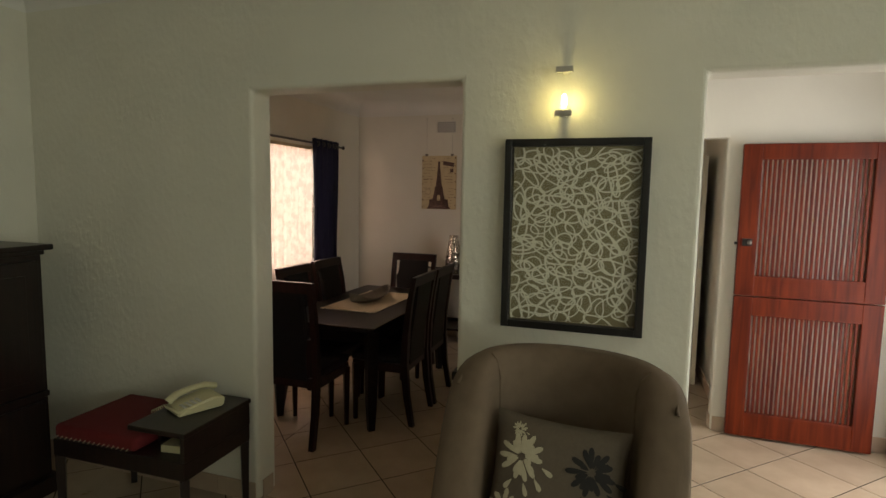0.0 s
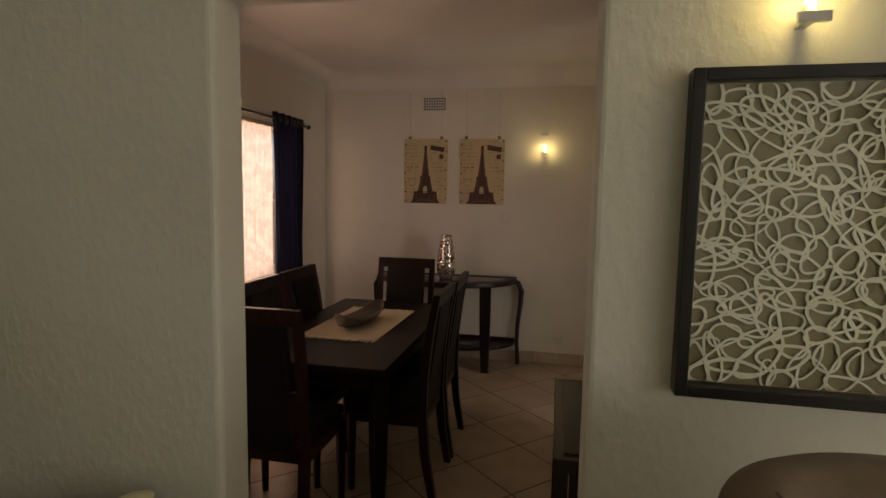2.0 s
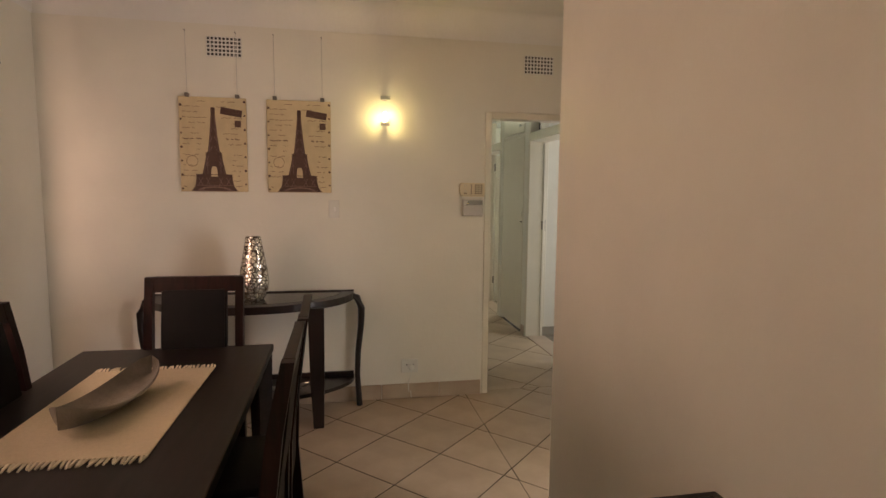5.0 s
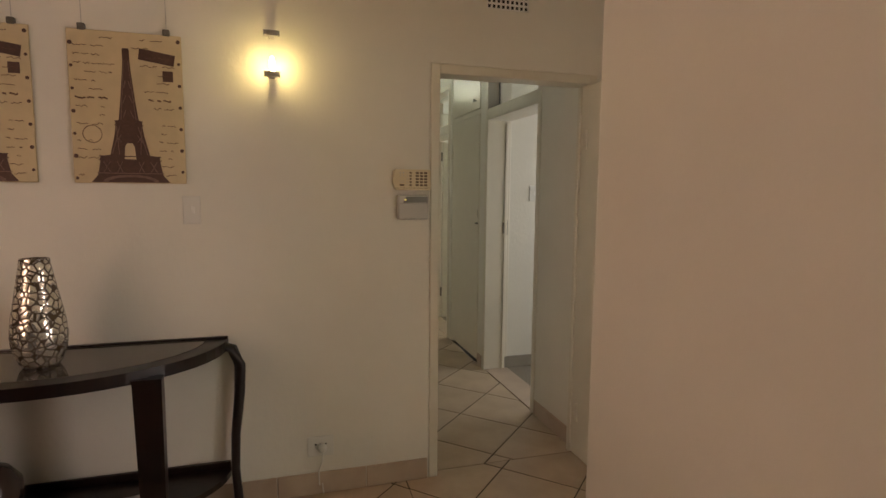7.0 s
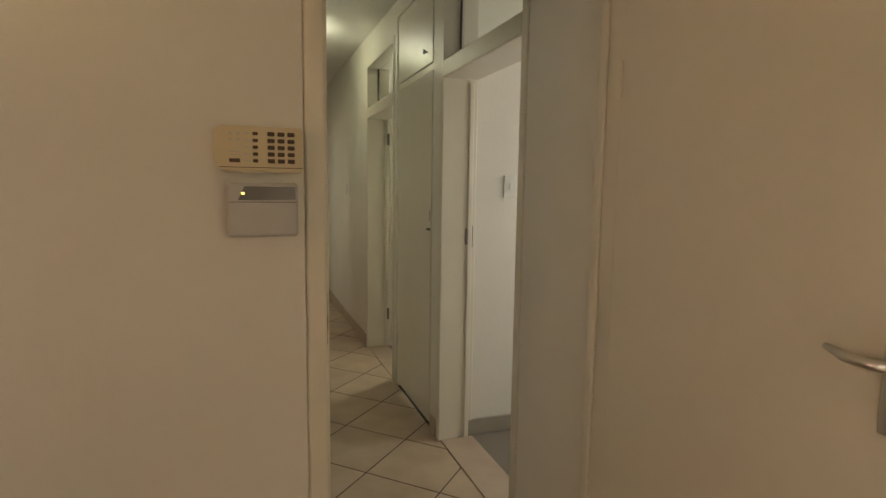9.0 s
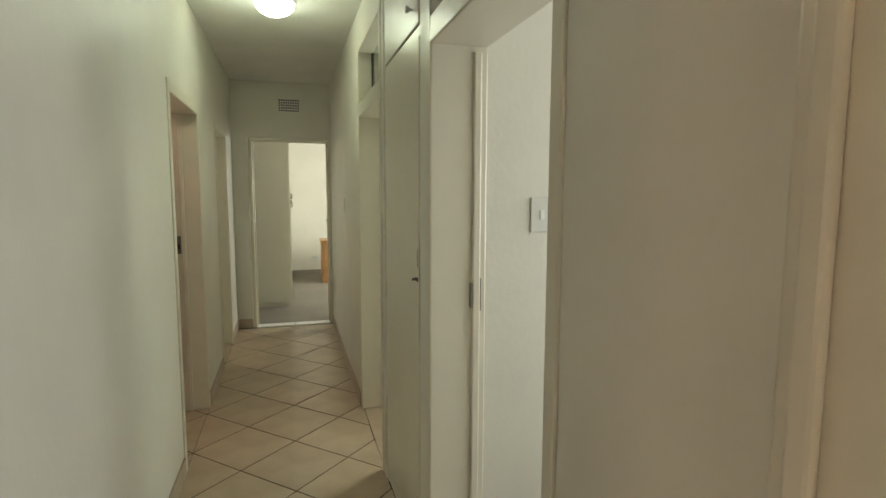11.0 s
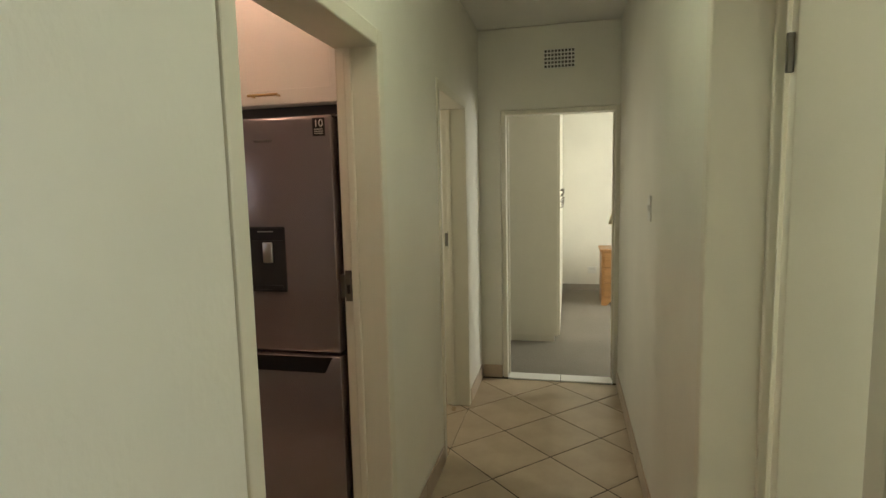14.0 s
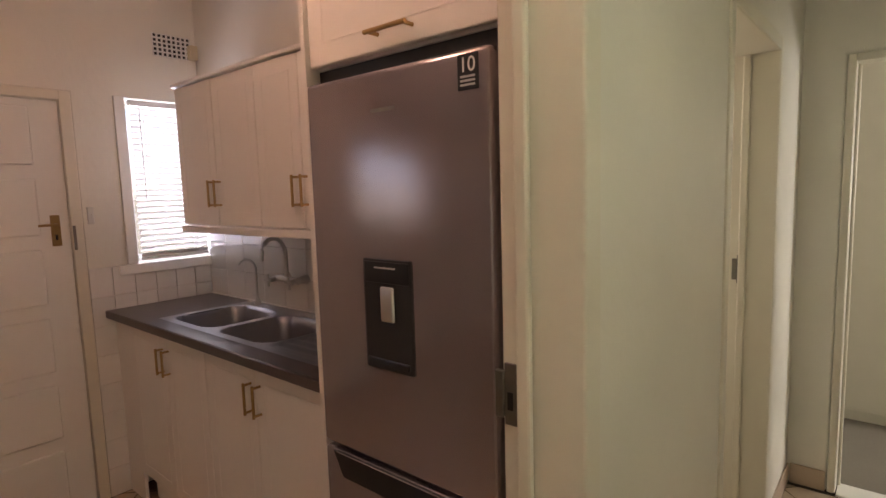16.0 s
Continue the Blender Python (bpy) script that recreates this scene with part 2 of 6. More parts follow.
def outline_prism(points, z0, z1, axis="z"):
    """A flat outline given thickness."""
    bm = bmesh.new()
    swap = {"z": lambda a, b, c: (a, b, c), "y": lambda a, b, c: (a, c, b), "x": lambda a, b, c: (c, a, b)}[axis]
    lo = [bm.verts.new(swap(a, b, z0)) for a, b in points]
    hi = [bm.verts.new(swap(a, b, z1)) for a, b in points]
    bm.faces.new(lo[::-1])
    bm.faces.new(hi)
    n = len(points)
    for i in range(n):
        bm.faces.new((lo[i], lo[(i + 1) % n], hi[(i + 1) % n], hi[i]))
    bmesh.ops.recalc_face_normals(bm, faces=bm.faces)
    return bm


def wall(name, axis, t0, t1, a0, a1, z0, z1, mat, label, holes=(), soft=0.012):
    """A wall between t0 and t1 across, a0 to a1 along ('x' or 'y'), with openings (a, b, low, high) right through it."""
    ca = sorted({a0, a1, *[v for h in holes for v in h[:2]]})
    cz = sorted({z0, z1, *[v for h in holes for v in h[2:]]})
    bm = bmesh.new()
    cache = {}

    def vert(a, t, z):
        key = (round(a, 4), round(t, 4), round(z, 4))
        if key not in cache:
            cache[key] = bm.verts.new((a, t, z) if axis == "x" else (t, a, z))
        return cache[key]

    def solid(i, j):
        if not (0 <= i < len(ca) - 1 and 0 <= j < len(cz) - 1):
            return False
        a, z = (ca[i] + ca[i + 1]) / 2, (cz[j] + cz[j + 1]) / 2
        return not any(h[0] < a < h[1] and h[2] < z < h[3] for h in holes)

    for i in range(len(ca) - 1):
        for j in range(len(cz) - 1):
            if not solid(i, j):
                continue
            p, q, u, w = ca[i], ca[i + 1], cz[j], cz[j + 1]
            for t in (t0, t1):
                bm.faces.new([vert(p, t, u), vert(q, t, u), vert(q, t, w), vert(p, t, w)])
            for di, dj, e in ((-1, 0, ((p, u), (p, w))), (1, 0, ((q, u), (q, w))), (0, -1, ((p, u), (q, u))), (0, 1, ((p, w), (q, w)))):
                if not solid(i + di, j + dj):
                    (aa, za), (ab, zb) = e
                    bm.faces.new([vert(aa, t0, za), vert(ab, t0, zb), vert(ab, t1, zb), vert(aa, t1, za)])
    bmesh.ops.recalc_face_normals(bm, faces=bm.faces)
    ob = part(name, bm, mat)
    if soft:
        md = ob.modifiers.new("worn_edges", "BEVEL")
        md.width, md.segments, md.limit_method, md.angle_limit = soft, 3, "ANGLE", radians(40)
        md.harden_normals = False
    return tagged(ob, label, "wall", kind="structure")


# ---- structure: one storey, rooms along a corridor ----
H = 2.74
wall("wall_living_front", "x", 1.80, 1.96, -3.30, 3.20, 0, H, M_WALL_ROUGH, "white rough-trowelled plaster wall with two openings", [(-1.60, -0.503, 0, 2.165), (0.48, 1.75, 0, 2.145)], 0.032)
wall("wall_west_living", "y", -3.30, -3.15, -4.0, 1.80, 0, H, M_WALL_ROUGH, "white rough-trowelled plaster side wall", soft=0)
wall("wall_living_back", "x", -4.12, -4.0, -3.30, 3.20, 0, H, M_WALL_ROUGH, "white rough plaster wall")
# The second opening is added, out of view, for the side fill lamp.
wall("wall_living_east", "y", 3.05, 3.20, -4.0, 1.80, 0, H, M_WALL_ROUGH, "white plaster wall with a window", [(-3.8, -2.42, 1.0, 2.35), (-1.6, 0.4, 0.9, 2.1)])
wall("wall_dining_west", "y", -3.05, -2.89, 1.96, 5.50, 0, H, M_WALL, "painted dining room wall with a wide window", [(2.75, 4.75, 0.92, 2.10)])
wall("wall_dining_east", "y", -0.138, -0.015, 1.96, 3.81, 0, H, M_WALL, "smooth painted partition wall", soft=0.012)
wall("wall_hall_north", "x", 3.70, 3.81, -0.015, 1.95, 0, H, M_WALL, "painted hall wall with an opening to the lobby", [(-0.015, 0.86, 0, 2.09)])
wall("wall_hall_east", "y", 1.95, 2.10, 1.96, 3.81, 0, H, M_WALL, "painted hall wall with the front door opening", [(2.25, 3.40, 0, 2.10)])
wall("wall_lobby_east", "y", 0.95, 1.06, 3.81, 5.50, 0, H, M_WALL, "painted lobby wall", soft=0)
wall("wall_dining_north", "x", 5.50, 5.61, -3.05, 1.06, 0, H, M_WALL, "painted wall with posters and a doorway", [(-0.005, 0.905, 0, 2.092)], 0.004)
wall("wall_corridor_west", "y", -0.33, -0.172, 5.61, 11.632, 0, H, M_WALL, "painted corridor wall with two doorways", [(8.33, 9.335, 0, 2.125), (10.20, 11.06, 0, 2.125)], 0.004)
wall("wall_corridor_east", "y", 0.886, 1.082, 5.61, 11.632, 0, H, M_WALL, "painted corridor wall with doorways and a built-in cupboard", [(6.10, 7.085, 0, 2.52), (7.20, 8.00, 0, 2.62), (8.06, 9.03, 0, 2.52)], 0.004)
wall("wall_corridor_end", "x", 11.632, 11.745, -1.6, 3.5, 0, H, M_WALL, "painted end wall with the bedroom doorway", [(0.0, 0.89, 0, 2.125)])
wall("wall_kitchen_west", "y", -3.05, -2.894, 5.61, 10.10, 0, H, M_WALL, "painted kitchen wall with a door and windows", [(6.3, 7.7, 1.45, 2.18), (8.36, 9.36, 0, 2.09), (9.60, 10.0, 1.22, 2.085)])
wall("wall_kitchen_north", "x", 10.0, 10.10, -2.894, -0.33, 0, H, M_WALL, "painted kitchen wall behind the sink", soft=0)
wall("wall_study_north", "x", 7.05, 7.19, 1.056, 3.05, 0, H, M_WALL, "white painted wall with a light switch", soft=0)
wall("wall_east_rooms", "y", 3.0, 3.15, 3.81, 11.632, 0, H, M_WALL, "painted outer wall with windows", [(5.8, 7.0, 0.9, 2.1), (9.0, 10.2, 0.9, 2.1)])
wall("wall_study_south", "x", 5.50, 5.61, 1.06, 3.0, 0, H, M_WALL, "painted partition wall", soft=0)
wall("wall_bathroom_south", "x", 7.93, 8.03, 1.6, 3.0, 0, H, M_WALL, "painted partition wall", soft=0)
# Opening made up to let the pantry fill light in.
wall("wall_pantry_west", "y", -1.8, -1.7, 10.10, 11.632, 0, H, M_WALL, "painted unseen wall with an added window opening", [(10.58, 11.12, 1.2, 2.0)])
wall("wall_bedroom_north", "x", 15.55, 15.66, -1.6, 3.5, 0, H, M_WALL, "white painted bedroom wall", soft=0)
wall("wall_bedroom_west", "y", -1.6, -1.5, 11.745, 15.55, 0, H, M_WALL, "white painted bedroom wall", soft=0)
wall("wall_bedroom_east", "y", 3.4, 3.5, 11.745, 15.55, 0, H, M_WALL, "white bedroom wall with a window", [(12.7, 14.5, 0.9, 2.1)])


def ceiling(name, x0, x1, y0, y1, label, cove=0.0, sides="wens", lift=0.0):
    """A ceiling with a plaster cove along the walls named."""
    bm = bmesh.new()
    add_box(bm, x0 - 0.05, x1 + 0.05, y0 - 0.05, y1 + 0.05, H + 0.002 + lift, H + 0.12)
    n = 7
    for side in sides if cove else "":
        ends = {"w": ((x0, y0), (x0, y1), (1, 0)), "e": ((x1, y0), (x1, y1), (-1, 0)), "s": ((x0, y0), (x1, y0), (0, 1)), "n": ((x0, y1), (x1, y1), (0, -1))}[side]
        rows = []
        for k in range(n):
            a = math.pi / 2 * k / (n - 1)
            inset, z = cove * (1 - math.cos(a)) + 0.002, H - cove * (1 - math.sin(a))
            rows.append([bm.verts.new((p[0] + ends[2][0] * inset, p[1] + ends[2][1] * inset, z)) for p in ends[:2]])
        for q, w in zip(rows, rows[1:]):
            bm.faces.new((q[0], w[0], w[1], q[1]))
    ob = part(name, bm, M_CEIL, smooth=50)
    return tagged(ob, label, "ceiling", kind="structure")


ceiling("ceiling_living", -3.15, 3.05, -4.0, 1.80, "white living room ceiling with coved edge", 0.07)
ceiling("ceiling_dining", -2.89, 0.04, 1.96, 5.50, "white dining room ceiling with a deep plaster cove", 0.16, "wns")
ceiling("ceiling_hall", 0.04, 1.95, 1.96, 3.70, "white hall ceiling", 0.05, "es", 0.004)
ceiling("ceiling_lobby", 0.04, 0.95, 3.81, 5.50, "white lobby ceiling", 0.16, "n", 0.004)
ceiling("ceiling_corridor", -0.172, 0.886, 5.60, 11.632, "white board ceiling of the corridor")
ceiling("ceiling_kitchen", -2.894, -0.33, 5.60, 10.0, "white kitchen ceiling")
ceiling("ceiling_pantry", -1.7, -0.33, 10.11, 11.632, "white pantry ceiling")
ceiling("ceiling_east_rooms", 1.056, 3.0, 3.81, 11.632, "white ceiling over the side rooms")
ceiling("ceiling_bedroom", -1.5, 3.4, 11.745, 15.55, "white bedroom ceiling", 0.05)


def slab(name, x0, x1, y0, y1, mat, label, top=0.0):
    ob = part(name, box(x0, x1, y0, y1, min(-0.004, top - 0.08), top), mat)
    return tagged(ob, label, "floor", kind="structure")


floor_main = slab("floor_tiled", -3.30, 2.10, -4.1, 11.69, M_GROUT, "dark grout bed under beige floor tiles laid diagonally", -0.0016)
slab("floor_living_side", 2.101, 3.2, -4.1, 1.914, M_TILE, "beige tiled floor beside the window", -0.001)
slab("floor_study", 1.06, 3.0, 5.61, 7.05, M_CARPET, "grey-brown carpet floor", 0.004)
slab("floor_bathroom", 1.06, 3.0, 8.03, 11.63, M_CARPET, "grey-brown carpet floor", 0.004)
slab("floor_bedroom", -1.5, 3.4, 11.70, 15.55, M_CARPET, "grey-brown fitted carpet", 0.004)
# Unseen slab over everything, added to stop light leaking past the ceilings.
tagged(part("roof", box(-3.42, 3.62, -4.25, 15.80, H + 0.14, H + 0.26), M_EARTH), "unseen slab added over the house to shut out stray light", "roof", kind="structure")
tagged(part("ground", box(-400, 400, -400, 400, -0.32, -0.12), M_EARTH), "garden ground round the house", "ground", kind="structure")

# ---- doors, frames, skirting, fittings ----
M_RED = wood("red_brown_door", (0.075, 0.0085, 0.002), (0.16, 0.024, 0.005), 0.45, 9, 2)
M_RED.node_tree.nodes["Principled BSDF"].inputs["Specular IOR Level"].default_value = 0.2
M_CREAM = surface("cream_plastic", (0.66, 0.56, 0.36), 0.4, vary=0.03)
M_PLASTIC = surface("white_plastic", (0.68, 0.67, 0.62), 0.35, vary=0.02)
M_GREY = surface("grey_plastic", (0.50, 0.49, 0.46), 0.45, vary=0.03)
M_KEYS = surface("brown_keys", (0.10, 0.06, 0.032), 0.5, vary=0.1)
M_STEEL = surface("strike_steel", (0.20, 0.185, 0.16), 0.4, 0.9, vary=0.15, scale=40)
M_PANE = glass("window_pane", (0.97, 1.0, 0.98))
M_BRASS = surface("aged_brass", (0.40, 0.27, 0.12), 0.35, 1.0, vary=0.12, scale=30)
M_GLOW = emitter("lamp_glow", (1.0, 0.86, 0.45), 13.0)
M_DOME = emitter("opal_dome", (0.93, 1.0, 0.86), 6.0)


def door_frame(name, axis, t0, t1, a0, a1, top, face, label, transom=None, stop=0.0):
    """Pressed-steel frame: two jambs and a head lining the opening, a rebate stop, and a transom light if one is given."""
    ob = thing(name, (0, 0, 0), label, "door frame", kind="structure")
    u0, u1 = t0 - 0.006, t1 + 0.006
    mid = t0 + (t1 - t0) * (0.62 if not stop else stop)

    def piece(nm, a, b, z, w, q0=u0, q1=u1, mat=M_GLOSS, bev=0.006):
        g = (a, b, q0, q1) if axis == "x" else (q0, q1, a, b)
        return part(nm, box(*g, z, w, bev), mat, ob)

    full = transom or top
    piece("jamb", a0 + 0.001, a0 + face, 0.0, full)
    piece("jamb", a1 - face, a1 - 0.001, 0.0, full)
    piece("head", a0 + face - 0.001, a1 - face + 0.001, full - face, full - 0.001)
    piece("stop", a0 + face - 0.001, a0 + face + 0.014, 0.0, top - face, mid, mid + 0.03)
    piece("stop", a1 - face - 0.014, a1 - face + 0.001, 0.0, top - face, mid, mid + 0.03)
    if transom:
        piece("transom_bar", a0 + face - 0.001, a1 - face + 0.001, top - 0.03, top + 0.06)
        piece("pane", a0 + face + 0.004, a1 - face - 0.004, top + 0.062, transom - face - 0.002, (t0 + t1) / 2 - 0.003, (t0 + t1) / 2 + 0.003, M_PANE, 0)
        piece("putty_bead", a1 - face - 0.016, a1 - face - 0.003, top + 0.062, transom - face - 0.002, (t0 + t1) / 2 - 0.012, (t0 + t1) / 2 - 0.004, M_BLACK, 0)
    return ob


frame_lobby = door_frame("door_frame_1", "x", 5.50, 5.61, -0.005, 0.905, 2.092, 0.048, "cream gloss-painted steel door frame to the corridor", stop=0.55)
frame_kitchen = door_frame("door_frame_2", "y", -0.33, -0.172, 8.33, 9.335, 2.125, 0.062, "cream gloss-painted steel door frame to the kitchen", stop=0.2)
frame_pantry = door_frame("door_frame_3", "y", -0.33, -0.172, 10.20, 11.06, 2.125, 0.055, "cream gloss-painted steel door frame to a side room", stop=0.2)
frame_study = door_frame("door_frame_4", "y", 0.886, 1.082, 6.10, 7.085, 2.075, 0.05, "cream steel door frame with a glazed transom light", 2.52, stop=0.75)
frame_bath = door_frame("door_frame_5", "y", 0.886, 1.082, 8.06, 9.03, 2.075, 0.05, "cream steel door frame with a glazed transom light", 2.52, stop=0.75)
frame_bed = door_frame("door_frame_6", "x", 11.632, 11.745, 0.0, 0.89, 2.125, 0.036, "cream gloss-painted steel bedroom door frame", stop=0.7)


def strike(parent, x, y, z, axis, h=0.12, lip=0.0):
    """A worn steel strike plate with its lip, let into a jamb."""
    if axis == "y":
        p = part("strike_plate", box(x - 0.013, x + 0.013, y - 0.003, y + 0.003, z - h / 2, z + h / 2, 0.001, 1), M_STEEL, parent)
        part("strike_hole", box(x - 0.006, x + 0.006, y - 0.0045, y + 0.0045, z - 0.03, z + 0.005), M_BLACK, p)
        part("strike_lip", box(x - 0.030, x - 0.012, y - 0.010, y + 0.002, z - h / 2 + 0.015, z + h / 2 - 0.015, 0.001, 1), M_STEEL, p)
    else:
        p = part("strike_plate", box(x - 0.003, x + 0.003, y - 0.011, y + 0.011, z - h / 2, z + h / 2, 0.001, 1), M_STEEL, parent)
        part("strike_hole", box(x - 0.0045, x + 0.0045, y - 0.006, y + 0.006, z - 0.03, z + 0.005), M_BLACK, p)


strike(frame_study, 1.056, 7.032, 1.185, "y")
strike(frame_kitchen, -0.315, 9.270, 1.18, "y")
strike(frame_pantry, -0.290, 11.003, 1.19, "y")
strike(frame_lobby, 0.046, 5.545, 1.13, "x", 0.13)


def lever_handle(parent, x, y, z, side, sign):
    """Chrome lever on a long plate with a keyhole; side is the way it faces along x."""
    pl = part("handle_plate", box(x, x + side * 0.008, y - 0.022, y + 0.022, z - 0.09, z + 0.09, 0.003) if side > 0 else box(x + side * 0.008, x, y - 0.022, y + 0.022, z - 0.09, z + 0.09, 0.003), M_CHROME, parent, "chrome lever handle on a long plate")
    part("lever", tube([(x + side * 0.004, y, z + 0.03), (x + side * 0.04, y, z + 0.03), (x + side * 0.05, y + sign * 0.012, z + 0.03), (x + side * 0.05, y + sign * 0.052, z + 0.031), (x + side * 0.046, y + sign * 0.09, z + 0.040)], [0.011, 0.01, 0.0105, 0.009, 0.0055], 12), M_CHROME, pl, smooth=50)
    part("keyhole", box(x + side * 0.0082, x + side * 0.0092, y - 0.004, y + 0.004, z - 0.052, z - 0.028) if side > 0 else box(x + side * 0.0092, x + side * 0.0082, y - 0.004, y + 0.004, z - 0.052, z - 0.028), M_BLACK, pl)


def lobby_door():
    """Flush cream leaf standing open at right angles to its wall."""
    ob = thing("door_leaf", (0.852, 5.497, 0.008), "cream flush door standing open against the lobby wall", "door", rz=-1.5)
    part("leaf", box(0.0, 0.040, -0.815, -0.004, 0.0, 2.03, 0.003), M_GLOSS, ob)
    lever_handle(ob, 0.0, -0.757, 1.149, -1, 1)
    part("lock_face", box(0.010, 0.032, -0.8172, -0.814, 1.05, 1.25), M_CHROME, ob)
    part("latch_bolt", box(0.014, 0.028, -0.827, -0.817, 1.165, 1.19, 0.002), M_CHROME, ob)
    for z in (0.25, 1.75):
        part("hinge", tube([(-0.006, -0.004, z - 0.05), (-0.006, -0.004, z + 0.05)], 0.007, 10), M_GLOSS, ob)


lobby_door()


def bathroom_door():
    ob = thing("door_leaf", (1.058, 8.972, 0.012), "pale cream flush door standing open into the side room", "door", rz=2)
    part("leaf", box(0.012, 0.80, -0.046, -0.004, 0.0, 2.02, 0.003), M_GLOSS, ob)
    for z in (0.3, 1.86):
        part("hinge", box(-0.006, 0.012, -0.034, -0.020, z - 0.05, z + 0.05, 0.002), M_STEEL, ob)


bathroom_door()


def stable_door():
    """Red-brown split front door with a field of upright slats in each half, folded back along the hall wall."""
    ob = thing("front_door", (0.945, 3.612, 0.02), "varnished red-brown wooden stable door with upright slats, standing open", "door", rz=-1.6)
    w, d = 0.86, 0.042
    for z0, z1 in ((0.0, 0.985), (0.992, 2.02)):
        half = part("door_half", box(0, 0.115, 0, d, z0, z1, 0.004), M_RED, ob)
        part("stile", box(w - 0.115, w, 0, d, z0, z1, 0.004), M_RED, half)
        lo, hi = z0 + (0.17 if z0 == 0 else 0.14), z1 - (0.13 if z0 == 0 else 0.105)
        part("rail", box(0.114, w - 0.114, 0.001, d - 0.001, z0, lo, 0.004), M_RED, half)
        part("rail", box(0.114, w - 0.114, 0.001, d - 0.001, hi, z1, 0.004), M_RED, half)
        n = 22
        for k in range(n):
            x = 0.122 + (w - 0.244) * (k + 0.5) / n
            part("slat", box(x - 0.0088, x + 0.0088, 0.014, 0.024, lo - 0.004, hi + 0.004, 0.003, 1), M_RED, half)
    lock = part("lock_body", box(0.025, 0.085, -0.012, 0, 1.335, 1.385, 0.004), M_BLACK, ob, "dark metal night latch")
    part("knob", lathe([(0.004, 0), (0.013, 0.004), (0.016, 0.016), (0.010, 0.026), (0.003, 0.028)], 16), M_STEEL, lock).matrix_basis = pose(0.066, -0.010, 1.36, 90, 0, 0)
    part("side_bolt", box(-0.02, 0.012, 0.01, 0.03, 1.34, 1.36, 0.003), M_BLACK, ob)
    part("peephole", lathe([(0.002, 0), (0.007, 0.001), (0.006, 0.004), (0.002, 0.005)], 12), M_BRASS, ob).matrix_basis = pose(w / 2, 0.006, 1.52, 90, 0, 0)


stable_door()
fd = thing("door_frame_7", (0, 0, 0), "dark varnished front door frame", "door frame", kind="structure")
for nm, g in (("jamb", (1.944, 2.106, 2.251, 2.31, 0, 2.099)), ("jamb", (1.944, 2.106, 3.34, 3.399, 0, 2.099)), ("head", (1.944, 2.106, 2.309, 3.341, 2.04, 2.099))):
    part(nm, box(*g, 0.004), M_DARK, fd)


def hall_cupboard():
    """Built-in cupboard between the two doors of the corridor."""
    ob = thing("built_in_cupboard", (0.90, 7.20, 0.0), "pale cream built-in corridor cupboard with a top locker", "cupboard")
    part("post", box(-0.008, 0.05, 0.002, 0.035, 0.0, 2.618, 0.004), M_GLOSS, ob)
    part("post", box(-0.008, 0.05, 0.765, 0.798, 0.0, 2.618, 0.004), M_GLOSS, ob)
    part("top_rail", box(-0.006, 0.05, 0.034, 0.766, 2.575, 2.617, 0.003), M_GLOSS, ob)
    part("mid_rail", box(-0.006, 0.05, 0.034, 0.766, 2.125, 2.165, 0.003), M_GLOSS, ob)
    part("back", box(0.55, 0.57, 0.002, 0.798, 0.0, 2.618), M_GLOSS, ob)
    d = part("door", box(-0.012, 0.012, 0.037, 0.763, 0.03, 2.122, 0.004), M_GLOSS, ob)
    cu = part("cupboard_catch", box(-0.018, -0.012, 0.045, 0.082, 1.203, 1.218, 0.002), M_STEEL, d, "small worn steel catch")
    part("turn", tube([(-0.016, 0.056, 1.212), (-0.034, 0.056, 1.212)], 0.005, 8), M_STEEL, cu)
    part("scuff", outline_prism([(0.050, 1.262), (0.058, 1.258), (0.064, 1.275), (0.067, 1.30), (0.064, 1.322), (0.056, 1.330), (0.051, 1.31), (0.053, 1.285)], -0.0128, -0.012, "x"), surface("worn_patch", (0.34, 0.31, 0.24), 0.5, vary=0.3, scale=90), d, "dark worn patch above the catch")
    for z in (0.35, 1.05, 1.82):
        part("hinge", tube([(-0.014, 0.765, z - 0.04), (-0.014, 0.765, z + 0.04)], 0.006, 8), M_GLOSS, d)
    l = part("locker_door", box(-0.012, 0.012, 0.037, 0.763, 2.168, 2.572, 0.004), M_GLOSS, ob)
    part("knob", lathe([(0.004, 0), (0.006, 0.012), (0.014, 0.02), (0.013, 0.03), (0.003, 0.034)], 16), M_CHROME, l, "small chrome knob", 40).matrix_basis = pose(-0.012, 0.128, 2.24, 0, -90, 0)


hall_cupboard()


def vent(name, axis, face, a0, a1, z0, z1, nx, nz, toward):
    """Cast plaster air brick with rows of square holes."""
    ob = thing(name, (0, 0, 0), "white plaster air vent with rows of square holes", "air vent", "air vents")
    w, h = (a1 - a0) / nx, (z1 - z0) / nz
    holes = [(a0 + (i + 0.16) * w, a0 + (i + 0.84) * w, z0 + (j + 0.16) * h, z0 + (j + 0.84) * h) for i in range(nx) for j in range(nz)]
    lo, hi = sorted((face + toward * 0.0015, face + toward * 0.010))
    pl = wall("grille", axis, lo, hi, a0, a1, z0, z1, M_CEIL, "", holes, 0)
    for k in ("label", "category", "kind"):
        if k in pl:
            del pl[k]
    pl.parent = ob
    # Thin black sheet on the wall paints the shade inside the holes.
    b0, b1 = sorted((face + toward * 0.0004, face + toward * 0.0012))
    part("hole_shade", box(a0 + 0.004, a1 - 0.004, b0, b1, z0 + 0.004, z1 - 0.004) if axis == "x" else box(b0, b1, a0 + 0.004, a1 - 0.004, z0 + 0.004, z1 - 0.004), M_BLACK, ob)


